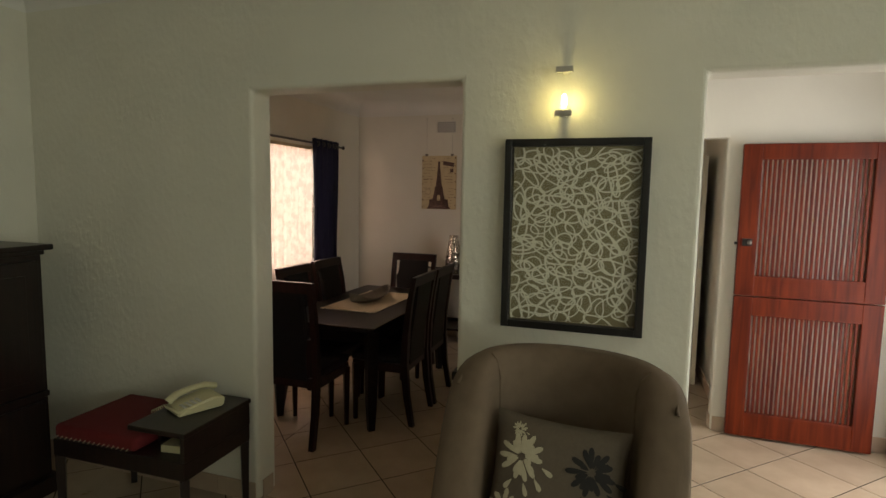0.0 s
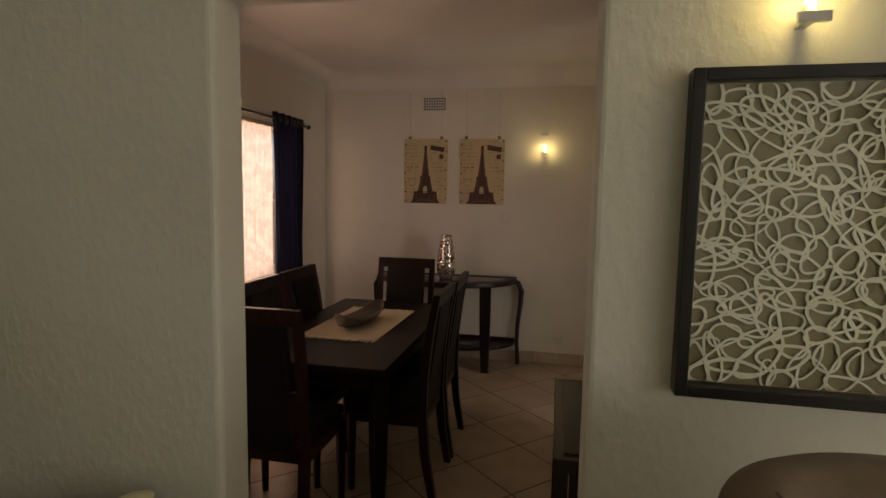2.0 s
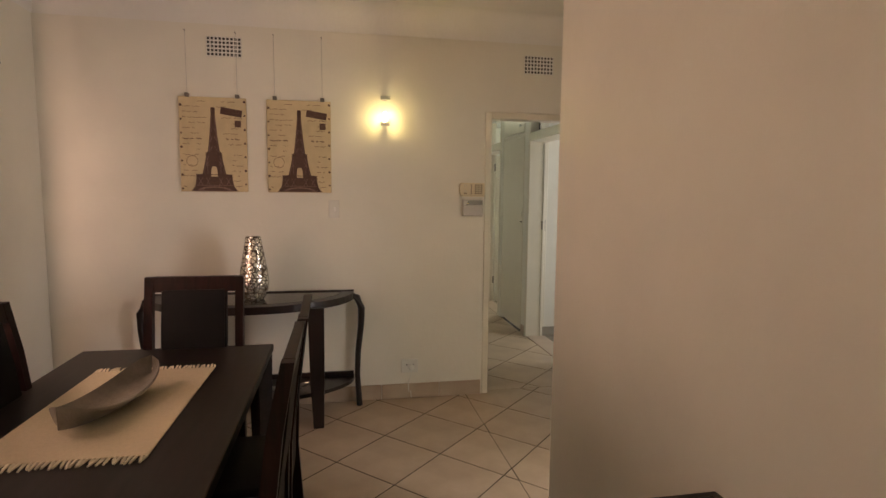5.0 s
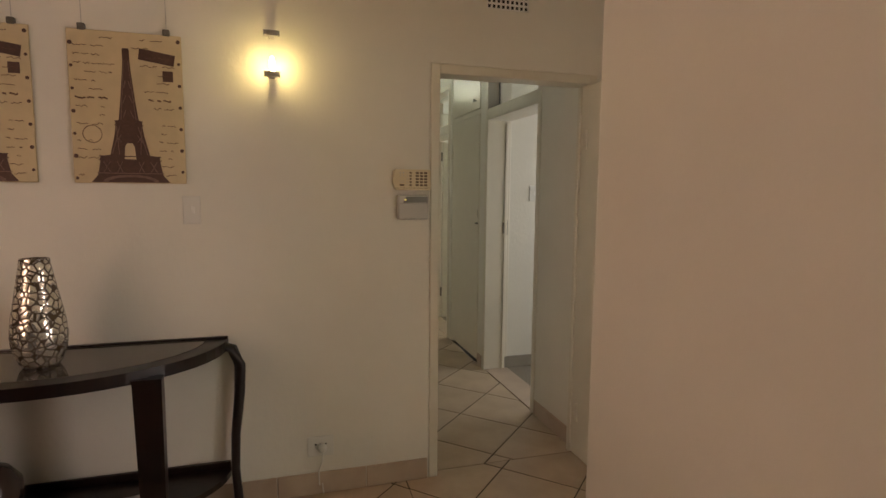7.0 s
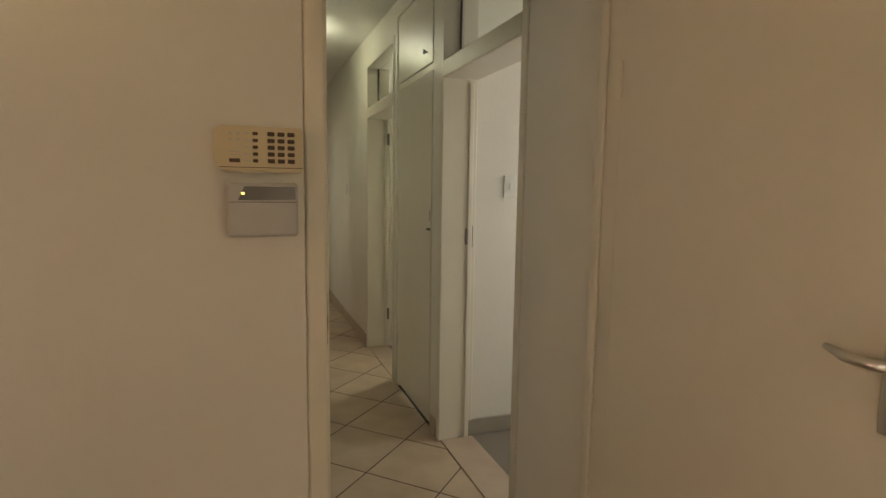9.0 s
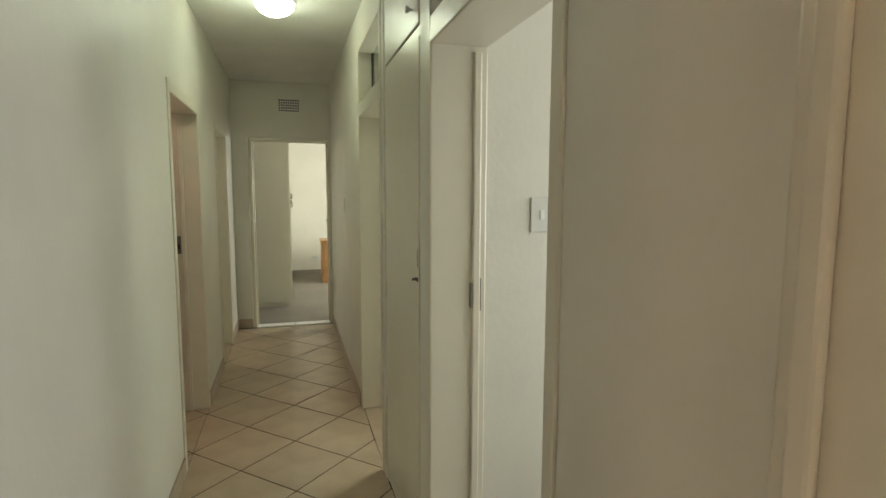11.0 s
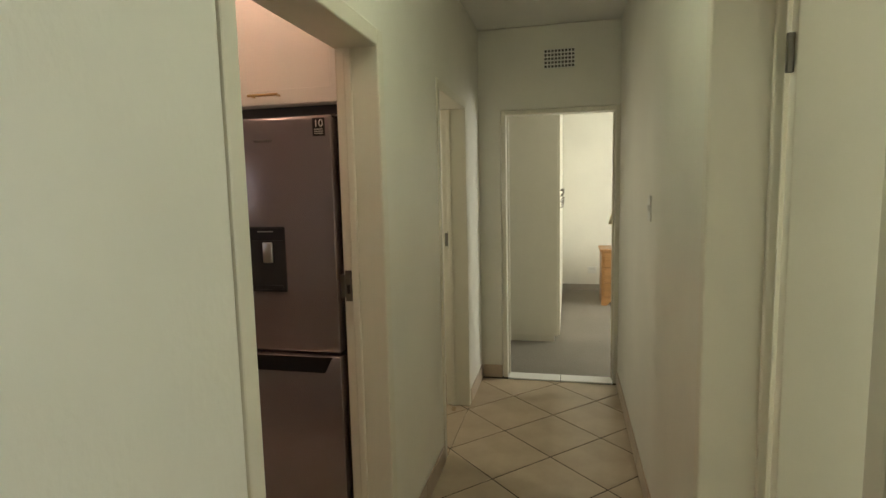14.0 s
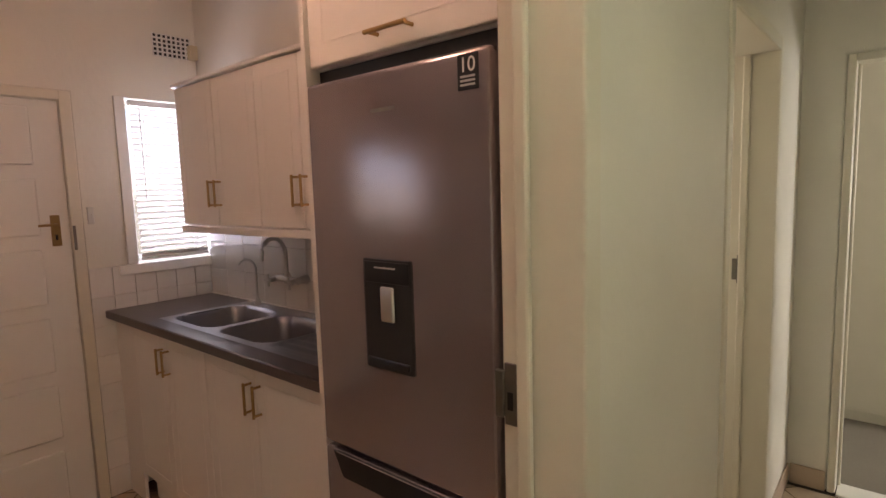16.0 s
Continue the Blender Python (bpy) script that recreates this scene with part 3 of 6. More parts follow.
vent("air_vent", "x", 5.50, -1.885, -1.668, 2.379, 2.504, 9, 5, -1)
vent("air_vent", "x", 5.50, 0.276, 0.495, 2.370, 2.498, 9, 5, -1)
vent("air_vent", "x", 11.632, 0.329, 0.555, 2.419, 2.558, 9, 5, -1)
vent("air_vent", "y", -2.894, 9.765, 9.968, 2.325, 2.445, 8, 5, 1)


def switch_plate(name, axis, face, a, z, w, h, toward, label):
    ob = thing(name, (0, 0, 0), label, "light switch", "light switches")

    def slab_at(nm, da, dz, ww, hh, d0, d1, mat, bev=0.002):
        lo, hi = sorted((face + toward * d0, face + toward * d1))
        g = (a + da - ww / 2, a + da + ww / 2, lo, hi) if axis == "x" else (lo, hi, a + da - ww / 2, a + da + ww / 2)
        return part(nm, box(*g, z + dz - hh / 2, z + dz + hh / 2, bev), mat, ob)

    slab_at("plate", 0, 0, w, h, 0.0005, 0.009, M_PLASTIC, 0.003)
    slab_at("rocker", 0.006, 0, w * 0.22, h * 0.26, 0.009, 0.0135, M_WHITE)
    return ob


switch_plate("light_switch", "x", 5.50, -1.083, 1.388, 0.072, 0.122, -1, "white single light switch on the dining room wall")
switch_plate("light_switch", "x", 7.05, 1.30, 1.468, 0.074, 0.128, -1, "white single light switch inside the side room")
switch_plate("light_switch", "y", 0.886, 10.05, 1.43, 0.072, 0.12, -1, "white light switch on the corridor wall")
switch_plate("bell_push", "y", -2.894, 9.395, 1.485, 0.03, 0.085, 1, "small cream bell push beside the kitchen door")


def wall_socket(x, z, y, plug=True):
    ob = thing("wall_socket", (0, 0, 0), "white wall socket with a plug in it" if plug else "white wall socket above the baseboard", "socket", "wall sockets")
    part("plate", box(x - 0.062, x + 0.062, y - 0.010, y - 0.0005, z - 0.05, z + 0.05, 0.003), M_PLASTIC, ob)
    for dx in (-0.024, 0.0, 0.024):
        part("pin_hole", box(x + dx - 0.004, x + dx + 0.004, y - 0.0108, y - 0.0102, z + 0.006, z + 0.014), M_BLACK, ob)
    if plug:
        p = part("plug", lathe([(0.020, 0), (0.021, 0.018), (0.012, 0.034), (0.006, 0.036)], 16), M_PLASTIC, ob)
        p.matrix_basis = pose(x + 0.008, y - 0.010, z - 0.005, 90, 0, 0)
        part("cord", tube([(x + 0.008, y - 0.04, z - 0.008), (x + 0.006, y - 0.048, z - 0.05), (x - 0.012, y - 0.03, z - 0.12), (x - 0.01, y - 0.03, z - 0.185), (x + 0.005, y - 0.026, 0.06), (x + 0.01, y - 0.03, 0.012)], 0.003, 8), M_PLASTIC, ob)


wall_socket(-0.549, 0.243, 5.50)
wall_socket(0.86, 0.30, 15.55, False)


def keypad():
    """Alarm keypad with rows of keys."""
    ob = thing("alarm_keypad", (-0.197, 5.498, 1.483), "cream alarm keypad with rows of brown keys", "keypad")
    bm = outline_prism([(0.0, 0.035), (0.012, 0.006), (0.018, 0.0), (0.186, 0.0), (0.186, 0.098), (0.012, 0.098), (0.004, 0.088)], -0.034, 0.0, "y")
    bmesh.ops.bevel(bm, geom=bm.edges[:], offset=0.004, segments=2, affect="EDGES")
    part("case", bm, M_CREAM, ob)
    part("hinge_line", box(0.012, 0.184, -0.0352, -0.0338, 0.009, 0.0105), M_KEYS, ob)
    for i in range(3):
        for j in range(5):
            x, z = 0.118 + i * 0.021, 0.082 - j * 0.0145
            part("key", box(x - 0.0075, x + 0.0075, -0.0365, -0.034, z - 0.0045, z + 0.0045, 0.0022 if j < 4 else 0.0006), M_KEYS, ob)
    for j in range(5):
        part("small_key", box(0.080, 0.091, -0.0362, -0.034, 0.0785 - j * 0.0145, 0.0855 - j * 0.0145, 0.002), M_KEYS, ob)
        part("legend", box(0.062, 0.075, -0.0346, -0.034, 0.0810 - j * 0.0145, 0.0830 - j * 0.0145), M_GREY, ob)
    for x0, x1, z0, z1 in ((0.032, 0.038, 0.078, 0.084), (0.048, 0.054, 0.078, 0.084), (0.032, 0.038, 0.066, 0.070), (0.048, 0.054, 0.066, 0.070), (0.030, 0.052, 0.042, 0.044), (0.034, 0.056, 0.035, 0.0365), (0.032, 0.054, 0.020, 0.028)):
        part("mark", box(x0, x1, -0.0347, -0.034, z0, z1), M_KEYS if z0 < 0.03 else M_GREY, ob)
    box2 = thing("alarm_box", (-0.172, 5.498, 1.342), "grey plastic alarm box with a smoked sloping window", "alarm box")
    part("case", box(0, 0.148, -0.045, 0, 0, 0.118, 0.008, 3), M_GREY, box2)
    part("window", outline_prism([(0.022, 0.080), (0.142, 0.082), (0.142, 0.110), (0.036, 0.110)], -0.0468, -0.044, "y"), surface("smoked_window", (0.20, 0.20, 0.19), 0.12, vary=0.05), box2)
    part("seam", box(0.004, 0.144, -0.0455, -0.0448, 0.0755, 0.077), M_KEYS, box2)
    part("indicator", box(0.030, 0.036, -0.0476, -0.0466, 0.093, 0.097), emitter("indicator_glow", (1.0, 0.8, 0.2), 3.0), box2)


keypad()


def sconce(x, y, z, label):
    """Two brushed brackets holding a lit glass between them, one above the other."""
    ob = thing("wall_sconce", (x, y, z), label, "wall light", "wall sconces")
    for nm, z0, z1 in (("lower_bracket", 0.0, 0.024), ("upper_bracket", 0.172, 0.196)):
        b = part(nm, box(-0.034, 0.034, -0.085, -0.07, z0, z1, 0.002), M_CHROME, ob)
        part("arm", box(-0.012, 0.012, -0.071, 0.0, z0 + 0.006, z1 - 0.006, 0.002), M_CHROME, b)
    part("lamp_holder", lathe([(0.012, 0.02), (0.014, 0.03), (0.013, 0.045), (0.010, 0.047)], 14, (0, -0.05)), M_PLASTIC, ob)
    part("lamp_capsule", lathe([(0.009, 0.047), (0.011, 0.055), (0.011, 0.082), (0.006, 0.092), (0.001, 0.094)], 14, (0, -0.05)), M_GLOW, ob, "glowing yellow lamp capsule", 60)
    return ob


sconce(-0.055, 1.80, 1.985, "small steel wall light glowing yellow above a picture")
sconce(-0.733, 5.50, 1.962, "small steel wall light glowing yellow beside posters")


def ceiling_lamp():
    ob = thing("ceiling_lamp", (0.36, 8.93, H), "lit opal dome lamp on the corridor ceiling", "ceiling lamp")
    part("base", lathe([(0.13, -0.018), (0.135, -0.004), (0.13, 0.0)], 32), M_WHITE, ob)
    part("dome", lathe([(0.004, -0.098), (0.05, -0.092), (0.09, -0.074), (0.116, -0.046), (0.122, -0.018)], 32), M_DOME, ob, "glowing opal glass dome", 60)


ceiling_lamp()
# Added dome round the kitchen fill, kept out of view and reflections.
kl = thing("ceiling_lamp", (-1.10, 8.60, H), "lit opal dome lamp added unseen on the kitchen ceiling", "ceiling lamp")
part("base", lathe([(0.11, -0.018), (0.115, -0.004), (0.11, 0.0)], 32), M_WHITE, kl)
part("dome", lathe([(0.004, -0.088), (0.04, -0.082), (0.075, -0.066), (0.098, -0.042), (0.104, -0.018)], 32), emitter("warm_fill_dome", (1.0, 0.72, 0.5), 3.0), kl, "glowing opal glass dome", 60)


# ---- windows ----


def window(name, x0, x1, y0, y1, z0, z1, cols, rows, label):
    """Steel casement in an outer wall that runs along y."""
    ob = thing(name, (0, 0, 0), label, "window", kind="structure")
    xm = (x0 + x1) / 2
    fr = part("window_frame", box(xm - 0.02, xm + 0.02, y0 + 0.001, y0 + 0.035, z0 + 0.001, z1 - 0.001), M_WHITE, ob)
    for nm, g in (("stile", (xm - 0.02, xm + 0.02, y1 - 0.035, y1 - 0.001, z0 + 0.001, z1 - 0.001)), ("rail", (xm - 0.02, xm + 0.02, y0 + 0.034, y1 - 0.034, z0 + 0.001, z0 + 0.035)), ("rail", (xm - 0.02, xm + 0.02, y0 + 0.034, y1 - 0.034, z1 - 0.035, z1 - 0.001))):
        part(nm, box(*g), M_WHITE, fr)
    for i in range(1, cols):
        y = y0 + (y1 - y0) * i / cols
        part("glazing_bar", box(xm - 0.015, xm + 0.015, y - 0.012, y + 0.012, z0 + 0.034, z1 - 0.034), M_WHITE, fr)
    for j in range(1, rows):
        z = z0 + (z1 - z0) * j / rows
        part("glazing_bar", box(xm - 0.013, xm + 0.013, y0 + 0.034, y1 - 0.034, z - 0.011, z + 0.011), M_WHITE, fr)
    p = part("pane", box(xm - 0.002, xm + 0.002, y0 + 0.03, y1 - 0.03, z0 + 0.03, z1 - 0.03), M_PANE, ob)
    p.visible_shadow = False
    return ob


window("window_1", -3.05, -2.93, 2.75, 4.75, 0.92, 2.10, 3, 2, "white steel casement window behind a lace curtain")
window("window_2", -3.05, -2.95, 9.60, 10.0, 1.22, 2.085, 1, 1, "white kitchen window behind a blind")
# Made-up window, out of view, round the pantry fill lamp.
window("pantry_fill_window", -1.8, -1.7, 10.58, 11.12, 1.2, 2.0, 1, 2, "white steel window added unseen for the pantry fill light")
window("window_3", -3.05, -2.95, 6.3, 7.7, 1.45, 2.18, 4, 2, "white steel kitchen window")
# Added window, never in view, round the living room side fill.
window("living_fill_window", 3.06, 3.19, -1.6, 0.4, 0.9, 2.1, 3, 2, "white steel side window added unseen to light the living room")
window("window_4", 3.06, 3.19, -3.8, -2.42, 1.0, 2.35, 3, 3, "white steel living room window with small panes")
window("window_5", 3.0, 3.15, 5.8, 7.0, 0.9, 2.1, 2, 2, "white steel window of the side room")
window("window_6", 3.0, 3.15, 9.0, 10.2, 0.9, 2.1, 2, 2, "white steel window of the side room")
window("window_7", 3.4, 3.5, 12.7, 14.5, 0.9, 2.1, 3, 2, "white steel bedroom window")


# ---- skirting tiles ----
def skirting(axis, face, toward, a0, a1, h=0.105, step=0.43):
    run = thing("skirting_run", (0, 0, 0), "row of beige glazed skirting tiles along the wall", "skirting", kind="structure")
    a = a0
    while a < a1 - 0.02:
        b = min(a + step, a1)
        lo, hi = sorted((face + toward * 0.0005, face + toward * 0.010))
        g = (a + 0.0015, b - 0.0015, lo, hi) if axis == "x" else (lo, hi, a + 0.0015, b - 0.0015)
        part("skirting_tile", box(*g, 0.001, h, 0.0025, 1), M_SKIRT, run)
        a = b


for sk in (("x", 5.50, -1, -2.89, -0.012, 0.11, 0.427), ("x", 1.80, -1, -3.15, -1.61), ("x", 1.80, -1, -0.50, 0.47), ("y", -1.60, 1, 1.835, 1.925), ("y", -0.138, -1, 1.965, 3.80), ("y", -0.172, 1, 5.64, 8.32), ("y", -0.172, 1, 9.345, 10.19), ("y", -0.172, 1, 11.07, 11.62),
           ("x", 11.632, -1, -0.16, -0.005), ("y", 0.886, -1, 5.64, 6.09), ("y", 0.886, -1, 7.095, 7.19), ("y", 0.886, -1, 9.04, 11.62), ("x", 3.70, -1, 0.87, 1.94), ("y", 0.86, -1, 3.71, 3.80), ("y", 0.95, -1, 3.82, 5.49), ("x", 3.81, 1, 0.865, 0.945),
           ("y", -2.89, 1, 1.965, 5.49), ("y", -3.15, 1, -1.0, 1.79), ("x", 5.50, -1, 0.912, 0.945)):
    skirting(*sk)
for g, nm in (((1.065, 2.99, 7.034, 7.0495, 0.0045, 0.10), "wall_study_north"), ((-1.49, 3.39, 15.53, 15.5495, 0.0045, 0.09), "wall_bedroom_north")):
    tagged(part("baseboard", box(*g, 0.003), surface("grey_baseboard", (0.30, 0.27, 0.22), 0.5, vary=0.1)), "grey-brown painted baseboard above the carpet", "baseboard", kind="structure")
tagged(part("threshold", box(0.04, 0.452, 11.60, 11.74, 0.0, 0.012, 0.003), M_WHITE), "pale threshold strip of the bedroom door", "threshold", kind="structure")
tagged(part("threshold", box(0.456, 0.85, 11.60, 11.74, 0.0, 0.012, 0.003), M_WHITE), "pale threshold strip of the bedroom door", "threshold", kind="structure")
tagged(part("threshold", box(0.896, 1.09, 6.155, 7.03, -0.004, 0.006, 0.003), M_SKIRT), "tiled threshold of the side room door", "threshold", kind="structure")
tagged(part("threshold", box(0.896, 1.07, 8.115, 8.975, -0.004, 0.006, 0.003), M_SKIRT), "tiled threshold of the side room door", "threshold", kind="structure")

# ---- dining room ----
M_LEATHER = surface("dark_leather", (0.007, 0.006, 0.007), 0.55, vary=0.15, spec=0.22, bump=0.15, bump_scale=260)
M_MAHOG = wood("dark_mahogany", (0.010, 0.003, 0.0025), (0.028, 0.007, 0.005), 0.38, 12, 2)
M_MAHOG.node_tree.nodes["Principled BSDF"].inputs["Specular IOR Level"].default_value = 0.25
M_TABLE = wood("espresso_table", (0.008, 0.005, 0.005), (0.018, 0.011, 0.010), 0.42, 10, 1)
M_TABLE.node_tree.nodes["Principled BSDF"].inputs["Specular IOR Level"].default_value = 0.25
M_LINEN = surface("cream_linen", (0.58, 0.49, 0.34), 0.9, vary=0.1, scale=120, bump=0.5, bump_scale=500)
M_FRINGE = surface("white_cotton", (0.74, 0.66, 0.50), 0.9, vary=0.08)
M_BOWL = surface("grey_carved_wood", (0.21, 0.18, 0.15), 0.55, vary=0.2, scale=30, bump=0.3, bump_scale=90)
M_NAVY = surface("navy_curtain", (0.022, 0.026, 0.060), 0.75, vary=0.15, scale=40, bump=0.3, bump_scale=500)
M_POSTER = surface("parchment_print", (0.56, 0.455, 0.275), 0.6, vary=0.14, scale=14, big=4)
M_INK = surface("brown_print", (0.085, 0.040, 0.028), 0.6, vary=0.35, scale=60)
M_IRON = surface("faded_iron_print", (0.19, 0.115, 0.085), 0.6, vary=0.35, scale=60)
M_SCRIPT = surface("faded_script", (0.14, 0.075, 0.045), 0.6, vary=0.3, scale=80)
M_TOPGLASS = surface("console_glass", (0.10, 0.09, 0.075), 0.06, vary=0.1)


def side_profile(points, width):
    """Half-widths either side of a line in the y-z plane, as an outline."""
    left, right = [], []
    for i, (y, z, w) in enumerate(points):
        left.append((y - w, z))
        right.append((y + w, z))
    return left + right[::-1]


def dining_chair(at, rz, label):
    ob = thing("dining_chair", (*at, 0.0), label, "chair", "chairs round the dining table", rz=rz)
    post = [(-0.255, 0.0, 0.018), (-0.215, 0.22, 0.022), (-0.195, 0.46, 0.026), (-0.205, 0.66, 0.022), (-0.232, 0.88, 0.02), (-0.268, 1.07, 0.017)]
    for x in (-0.225, 0.187):
        part("back_post", outline_prism(side_profile(post, 0), x, x + 0.038, "x"), M_MAHOG, ob)
    for x in (-0.215, 0.215):
        part("front_leg", tube([(x, 0.19, 0.0), (x, 0.19, 0.42)], [0.019, 0.029], 4), M_MAHOG, ob)
    bm = bmesh.new()
    add_box(bm, -0.222, 0.222, 0.172, 0.208, 0.38, 0.445)
    add_box(bm, -0.222, 0.222, -0.205, -0.18, 0.38, 0.445)
    add_box(bm, -0.222, -0.192, -0.18, 0.172, 0.382, 0.443)
    add_box(bm, 0.192, 0.222, -0.18, 0.172, 0.382, 0.443)
    part("seat_frame", bm, M_MAHOG, ob)
    part("seat", box(-0.222, 0.222, -0.185, 0.225, 0.446, 0.50, 0.016, 3), M_LEATHER, ob, "padded black leather seat", 60)
    rail = [(-0.255, 1.0, 0.016), (-0.268, 1.071, 0.015)]
    part("top_rail", outline_prism(side_profile(rail, 0), -0.188, 0.188, "x"), M_MAHOG, ob)
    part("low_rail", outline_prism(side_profile([(-0.195, 0.46, 0.012), (-0.205, 0.70, 0.012)], 0), -0.188, 0.188, "x"), M_MAHOG, ob)
    pad = [(-0.194, 0.43, 0.018), (-0.198, 0.605, 0.02), (-0.206, 0.70, 0.026), (-0.228, 0.86, 0.026), (-0.253, 1.01, 0.019)]
    bm = outline_prism(side_profile(pad, 0), -0.148, 0.148, "x")
    bmesh.ops.bevel(bm, geom=[e for e in bm.edges if abs(e.verts[0].co.x - e.verts[1].co.x) < 1e-5], offset=0.008, segments=2, affect="EDGES")
    part("backrest", bm, M_LEATHER, ob, "padded black leather back panel", 50)
    return ob


chair = dining_chair((-1.853, 2.665), 0, "dark mahogany dining chair with black leather back, at the table's end")
chair.scale = (1, 1, 1.026)
for cx, cy, rz, tall in ((-1.737, 4.165, 180, 1.016), (-1.438, 3.19, 90, 1.013), (-1.436, 3.66, 91, 1.013), (-2.004, 3.16, -90, 1.013), (-2.006, 3.665, -90, 1.013)):
    c = copy_thing(chair, pose(cx, cy, 0, 0, 0, rz))
    c.scale = (1, 1, tall)
    tagged(c, "dark mahogany dining chair with black leather back, at the table")


def dining_table():
    ob = thing("dining_table", (-1.802, 3.568, 0.0), "espresso-stained rectangular wooden dining table", "table")
    part("tabletop", box(-0.43, 0.43, -0.815, 0.815, 0.715, 0.75, 0.005), M_TABLE, ob)
    for g in ((-0.37, 0.37, -0.745, -0.72, 0.62, 0.714), (-0.37, 0.37, 0.72, 0.745, 0.62, 0.714), (-0.39, -0.365, -0.72, 0.72, 0.62, 0.714), (0.365, 0.39, -0.72, 0.72, 0.62, 0.714)):
        part("apron", box(*g), M_TABLE, ob)
    for x in (-0.375, 0.375):
        for y in (-0.745, 0.745):
            part("leg", tube([(x, y, 0.0), (x, y, 0.2), (x, y, 0.714)], [0.032, 0.046, 0.056], 4), M_TABLE, ob)


dining_table()


def table_runner():
    ob = thing("table_runner", (-1.81, 3.63, 0.7515), "cream woven table runner with knotted fringe", "table runner", rz=-0.7)
    part("cloth", box(-0.235, 0.235, -0.40, 0.40, 0.0, 0.004, 0.0015, 1), M_LINEN, ob)
    rnd = random.Random(4)
    for s in (-1, 1):
        bm = bmesh.new()
        for k in range(34):
            x = -0.232 + 0.464 * k / 33
            dx = rnd.uniform(-0.01, 0.01)
            add_tube(bm, [(x, s * 0.399, 0.002), (x + dx * 0.4, s * 0.42, 0.0035), (x + dx, s * (0.436 + rnd.uniform(0, 0.012)), 0.002)], [0.0034, 0.005, 0.003], 5)
        part("fringe", bm, M_FRINGE, ob, "off-white knotted fringe")


table_runner()


def long_bowl():
    ob = thing("wooden_bowl", (-1.815, 3.605, 0.7565), "long grey boat-shaped wooden bowl on the runner", "bowl", rz=79)
    bm = bmesh.new()
    n, m = 25, 13
    for wall_out in (0, 1):
        rows = []
        for i in range(n):
            u = -1 + 2 * i / (n - 1)
            half, depth = 0.088 * math.sqrt(max(0.0, 1 - abs(u) ** 2.3)) + 0.002, 0.026 + 0.028 * abs(u) ** 2
            row = []
            for j in range(m):
                v = -1 + 2 * j / (m - 1)
                z = 0.004 + depth * 0.6 * abs(u) ** 2 + (depth + 0.012) * abs(v) ** 2.2
                row.append(bm.verts.new((u * 0.26, v * half * (1 - 0.05 * wall_out), z + (0.007 if wall_out else 0))))
            rows.append(row)
        for q, w in zip(rows, rows[1:]):
            for j in range(m - 1):
                f = (q[j], w[j], w[j + 1], q[j + 1])
                bm.faces.new(f if wall_out else f[::-1])
        if wall_out:
            for i in range(n - 1):
                for j in (0, m - 1):
                    bm.faces.new((rows[i][j], rows[i + 1][j], low[i + 1][j], low[i][j]))
        else:
            low = rows
    part("bowl_body", bm, M_BOWL, ob, smooth=60)


long_bowl()


def console_table():
    """Half-moon console on the wall: framed glass top, broad front legs, bowed end legs, a low shelf."""
    ob = thing("console_table", (-1.616, 5.485, 0.0), "dark wooden half-moon console table with a glass top and low shelf", "console table")

    def moon(a, b, n=28):
        return [(a * math.cos(math.pi * k / n), -b * math.sin(math.pi * k / n)) for k in range(n + 1)]

    part("top_rim", outline_prism(moon(0.665, 0.50), 0.765, 0.812), M_DARK, ob)
    part("back_lip", box(-0.665, 0.665, -0.022, -0.002, 0.8125, 0.822, 0.002), M_DARK, ob)
    part("glass_inset", outline_prism([(x, y - 0.03) for x, y in moon(0.575, 0.40)], 0.8122, 0.8145), M_TOPGLASS, ob, "smoked glass inset")
    for s in (-1, 1):
        part("front_leg", outline_prism([(-0.05 + s * 0.42, 0.78), (0.05 + s * 0.42, 0.78), (0.038 + s * 0.43, 0.3), (0.032 + s * 0.43, 0.0), (-0.032 + s * 0.43, 0.0), (-0.04 + s * 0.42, 0.3)], -0.425, -0.375, "y"), M_DARK, ob)
        part("end_leg", tube([(s * 0.64, -0.05, 0.79), (s * 0.685, -0.055, 0.775), (s * 0.715, -0.058, 0.70), (s * 0.712, -0.06, 0.58), (s * 0.69, -0.062, 0.38), (s * 0.685, -0.066, 0.22), (s * 0.70, -0.07, 0.0)], [0.02, 0.024, 0.025, 0.023, 0.02, 0.019, 0.021], 8), M_DARK, ob, smooth=60)
    part("low_shelf", outline_prism(moon(0.665, 0.40), 0.175, 0.20), M_DARK, ob)
    part("shelf_edge", box(-0.66, 0.66, -0.02, -0.004, 0.201, 0.235, 0.002), M_DARK, ob)


console_table()


